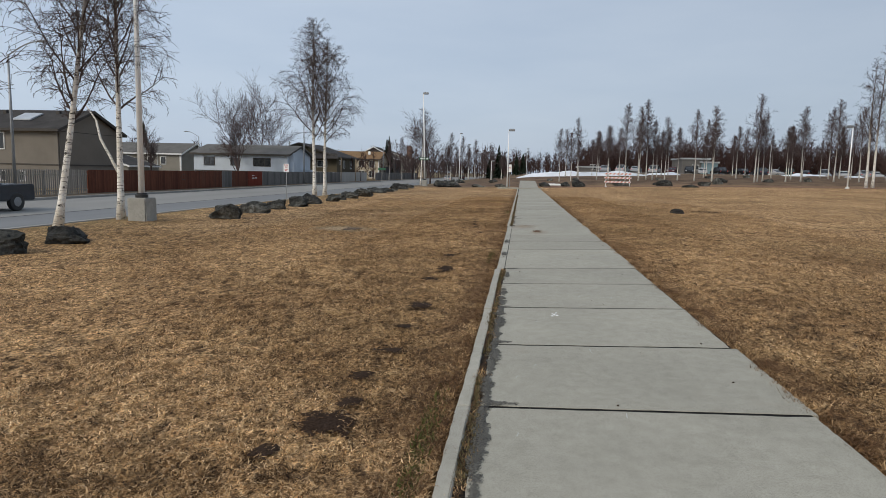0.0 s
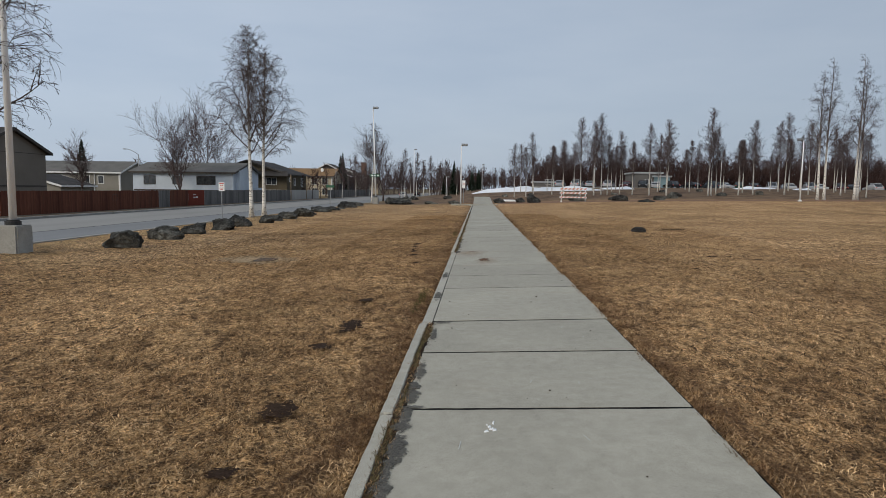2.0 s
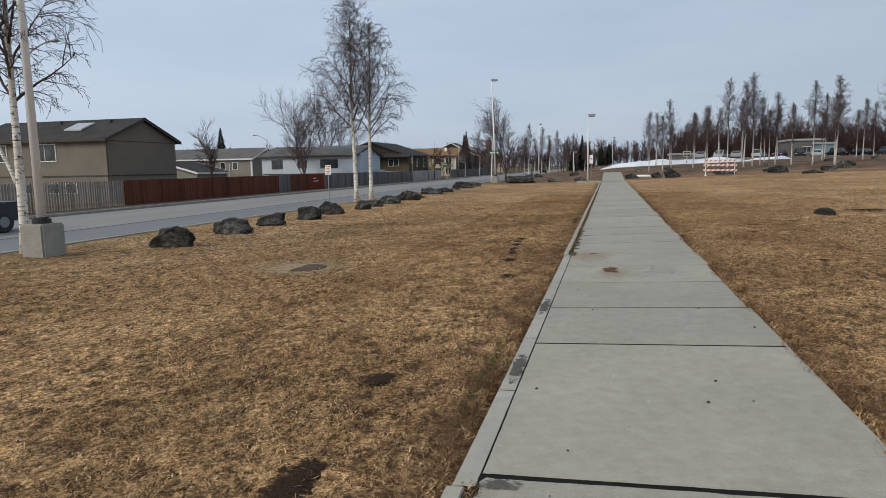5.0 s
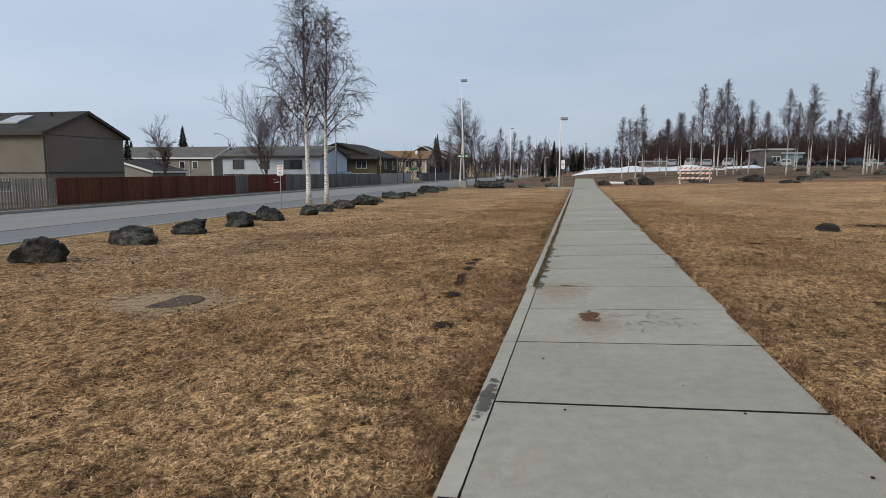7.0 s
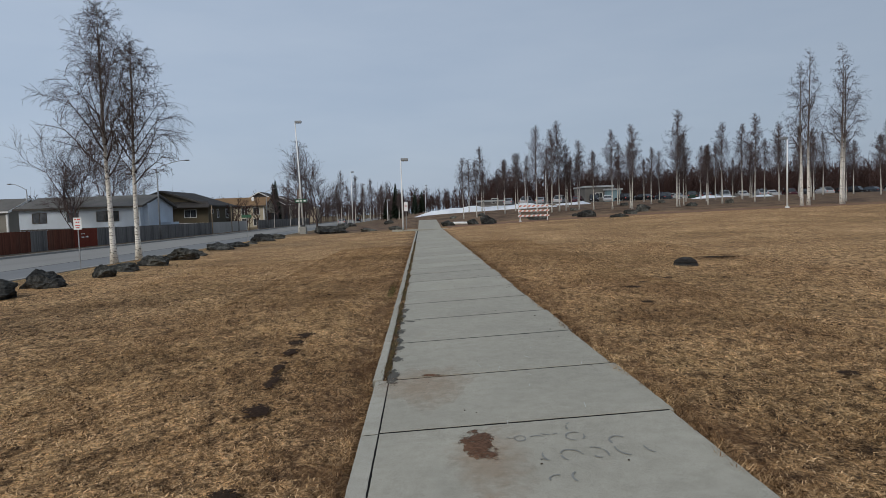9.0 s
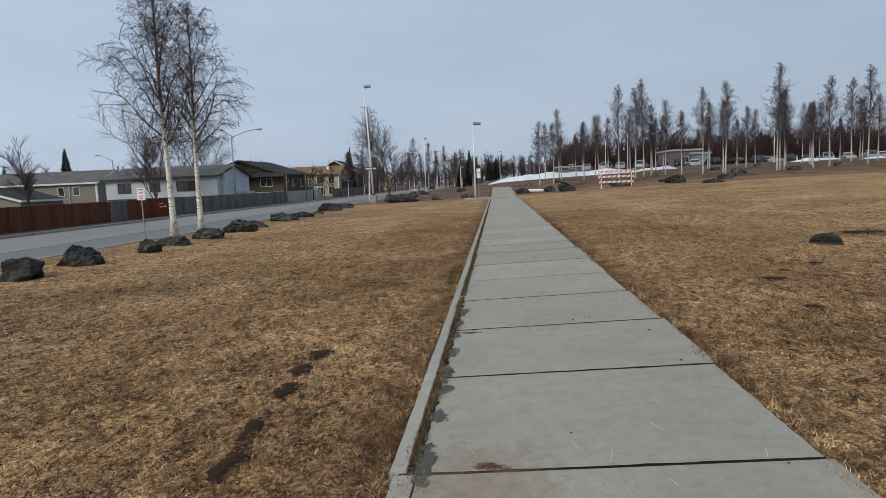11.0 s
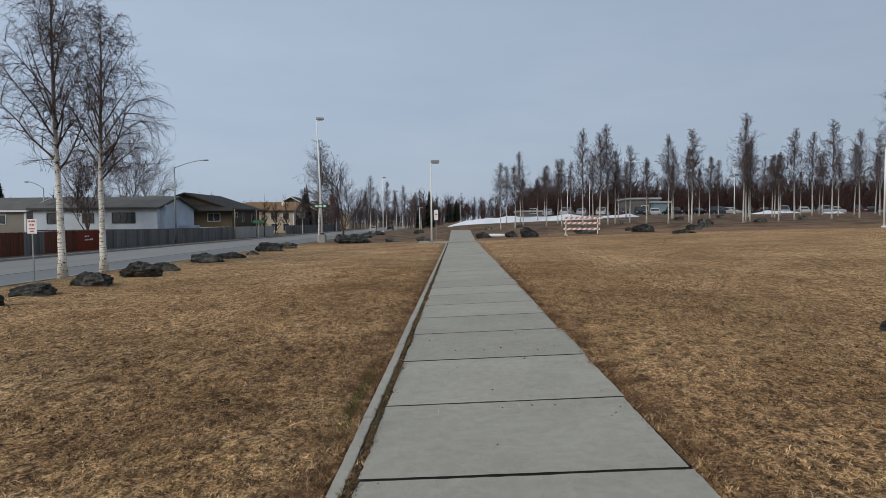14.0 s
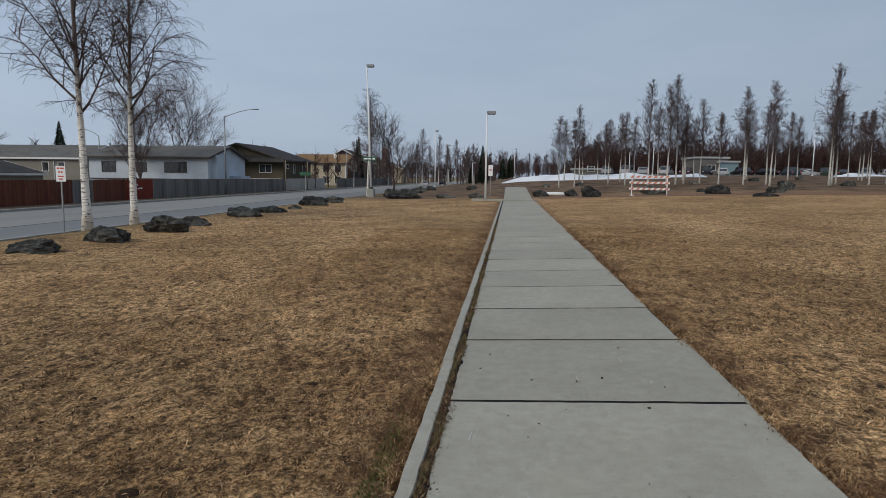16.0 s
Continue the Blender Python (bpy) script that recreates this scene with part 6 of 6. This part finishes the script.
def snow_bank(x0, x1, y, deep, high, seed, label):
    bm = bmesh.new()
    nx_, ny_ = 60, 10
    grid = []
    for i in range(nx_ + 1):
        row = []
        for j in range(ny_ + 1):
            u, v = i / nx_, j / ny_
            x, yy = x0 + (x1 - x0) * u, y + deep * (v - 0.5)
            prof = math.sin(math.pi * v) ** 0.8 * min(1, u * 5, (1 - u) * 6) ** 0.8
            f = noise.noise(Vector((x * 0.35 + seed, yy * 0.4, 0.0)))
            row.append(bm.verts.new((x, yy, hz(x, yy) - 0.1 + prof * high * (0.75 + 0.5 * f) + 0.08 * noise.noise(Vector((x * 1.7, yy * 1.7, seed))))))
        grid.append(row)
    for i in range(nx_):
        for j in range(ny_):
            bm.faces.new((grid[i][j], grid[i + 1][j], grid[i + 1][j + 1], grid[i][j + 1]))
    ob = part("snow_bank", bm, M["snow"], None, smooth=True)
    return tagged(ob, label, "snow bank", kind="stuff")


snow_bank(-1.0, 20.5, 104, 6, 0.95, 3, "long melting bank of dirty snow")
snow_bank(20.5, 26.5, 108, 4, 0.55, 8, "low heap of dirty snow beside the cars")
snow_bank(46, 52, 114, 4, 0.45, 17, "long leftover bank of snow beside the cars")
snow_bank(43, 47, 110, 3, 0.35, 12, "small leftover heap of snow")
snow_bank(52, 55, 108, 3, 0.35, 15, "small leftover heap of snow")


def car_at(x, y, rz, paint, label, length=4.6, wide=1.8, high=1.5, z=None, pickup=False):
    c = empty("pickup_truck" if pickup else "car", x, y, (hz(x, y) if y < 110 else 2.27) if z is None else z, rz)
    L, Wd = length / 2, wide / 2
    if pickup:
        prof = [(-L, 0.45), (L, 0.45), (L + 0.02, 0.95), (L - 0.2, 1.08), (L * 0.42, 1.12), (L * 0.12, high), (-L * 0.28, high), (-L * 0.34, 1.15), (-L, 1.15)]
    else:
        prof = [(-L, 0.35), (L, 0.32), (L, 0.65), (L - 0.15, 0.82), (L * 0.45, 0.92), (L * 0.08, high), (-L * 0.55, high - 0.02), (-L * 0.9, 0.98), (-L, 0.85)]
    bm = bmesh.new()
    top = high - 0.02
    rows = []
    for s in (-1, 1):
        rows.append([bm.verts.new((px, s * (Wd - (0.16 if pz > 1.2 else 0.0)), pz)) for px, pz in prof])
    bm.faces.new(rows[0][::-1])
    bm.faces.new(rows[1])
    n = len(prof)
    for k in range(n):
        bm.faces.new((rows[0][k], rows[0][(k + 1) % n], rows[1][(k + 1) % n], rows[1][k]))
    bmesh.ops.recalc_face_normals(bm, faces=bm.faces)
    bmesh.ops.bevel(bm, geom=bm.edges[:], offset=0.05, segments=2, affect="EDGES")
    part("body", bm, paint, c, smooth=False)
    for s in (-1, 1):
        x0, x1 = (-L * 0.26, L * 0.26) if pickup else (-L * 0.62, L * 0.28)
        bm = bmesh.new()
        zl, zt = (1.17, high - 0.1) if pickup else (0.98, high - 0.1)
        vs = [bm.verts.new(p) for p in ((x0 - 0.05, s * (Wd - 0.02), zl), (x1 + 0.15, s * (Wd - 0.02), zl), (x1 - 0.12, s * (Wd - 0.13), zt), (x0 + 0.12, s * (Wd - 0.13), zt))]
        bm.faces.new(vs)
        bmesh.ops.solidify(bm, geom=bm.faces[:], thickness=0.03)
        part("side_window", bm, M["glass"], c)
        for wx in (-L * 0.62, L * 0.64):
            rr = 0.40 if pickup else 0.33
            bm = bmesh.new()
            tube(bm, [(wx, s * (Wd - 0.2), rr), (wx, s * (Wd - 0.17), rr), (wx, s * (Wd + 0.01), rr), (wx, s * (Wd + 0.02), rr)], [rr * 0.9, rr, rr, rr * 0.9], 20)
            wh = part("wheel", bm, M["black"], c)
            bm = bmesh.new()
            tube(bm, [(wx, s * (Wd + 0.0), rr), (wx, s * (Wd + 0.03), rr)], [rr * 0.58, rr * 0.5], 16)
            part("rim", bm, M["grey_steel"], wh)
    gl = ((L * 0.42, 0.97, L * 0.11, high - 0.08), (-L * 0.60, high - 0.10, -L * 0.88, 1.02)) if not pickup else ((L * 0.40, 1.17, L * 0.14, high - 0.06), (-L * 0.29, high - 0.1, -L * 0.335, 1.2))
    for nm, (xa, za, xb, zb) in zip(("windscreen", "rear_window"), gl):
        bm = bmesh.new()
        o = 0.035 if nm == "windscreen" else -0.035
        va = [bm.verts.new(p) for p in ((xa + o, -Wd + 0.14, za), (xa + o, Wd - 0.14, za), (xb + o, Wd - 0.24, zb), (xb + o, -Wd + 0.24, zb))]
        vb = [bm.verts.new(v.co - Vector((o, 0, 0.02))) for v in va]
        bm.faces.new(va)
        bm.faces.new(vb)
        for q in range(4):
            bm.faces.new((va[q], va[(q + 1) % 4], vb[(q + 1) % 4], vb[q]))
        bmesh.ops.recalc_face_normals(bm, faces=bm.faces)
        part(nm, bm, M["glass"], c)
    for s in (-1, 1):
        part("tail_light", boxes((-L - 0.055, s * Wd * 0.8 - 0.1, 0.75, -L - 0.02, s * Wd * 0.8 + 0.1, 0.92)), M["red_paint"], c)
        part("headlight", boxes((L + 0.0, s * Wd * 0.75 - 0.15, 0.68, L + 0.05, s * Wd * 0.75 + 0.15, 0.8)), M["skylight"], c)
    return tagged(c, label, "pickup truck" if pickup else "car")


truck = car_at(-26.3, 24.6, -90, PAINTS[5], "dark slate pickup truck on the road", 5.6, 1.95, 1.85, ROAD_Z, True)
truck.scale = (1.17, 1.17, 1.17)
cr_ = random.Random(17)
NAMES = ["white", "black", "maroon", "silver", "dark green", "slate"]
for k in range(25):
    x = 18.5 + 3.5 * k + cr_.uniform(-0.5, 0.5)
    p = (3, 0, 3, 0, 2, 1, 0, 1, 1, 5, 0, 4, 1)[k % 13]
    car_at(x, 142 + cr_.uniform(-0.8, 0.8), cr_.choice((-1, 1)) * 90 + cr_.uniform(-35, 35), PAINTS[p], NAMES[p] + " parked car in the lot beyond the birches", 4.6, 1.85, 1.5 + 0.25 * (k % 2))
car_at(-20, 175, 90, PAINTS[0], "white car far down the road", z=ROAD_Z)
car_at(-20, 215, 90, PAINTS[1], "black car far down the road", z=ROAD_Z)

lot = part("parking_lot", boxes((10, 118, 1.9, 110, 147, 2.27)), M["asphalt"], None)
tagged(lot, "grey asphalt parking lot beyond the green", "parking lot", kind="structure")


def flat_building(x0, x1, y0, y1, z0, z1, wall, label, band=True):
    b_ = empty("low_building", (x0 + x1) / 2, (y0 + y1) / 2, z0)
    inv = b_.matrix_basis.inverted()
    q = part("wall", boxes((x0, y0, z0, x1, y1, z1)), wall, b_)
    q.matrix_parent_inverse = inv
    q = part("roof", boxes((x0 - 0.3, y0 - 0.3, z1 + 0.003, x1 + 0.3, y1 + 0.3, z1 + 0.35)), M["metal_roof"], b_)
    q.matrix_parent_inverse = inv
    n = int((x1 - x0) / 4)
    for k in range(n):
        window(b_, "y", x0 + (k + 0.5) * (x1 - x0) / n, z0 + 1.7, 1.6, 1.2, y0, 2, M["trim_white"], inv)
    return tagged(b_, label, "building")


flat_building(36.5, 42.5, 150, 160, 2.2, 5.7, M["grey_clad"], "low pale grey flat-roofed building behind the cars")
flat_building(40.6, 43.8, 148, 149.5, 2.2, 4.9, M["teal"], "low teal building behind the cars")
flat_building(15, 21.5, 165, 175, 2.0, 3.5, M["grey_clad"], "low grey building beyond the snow")
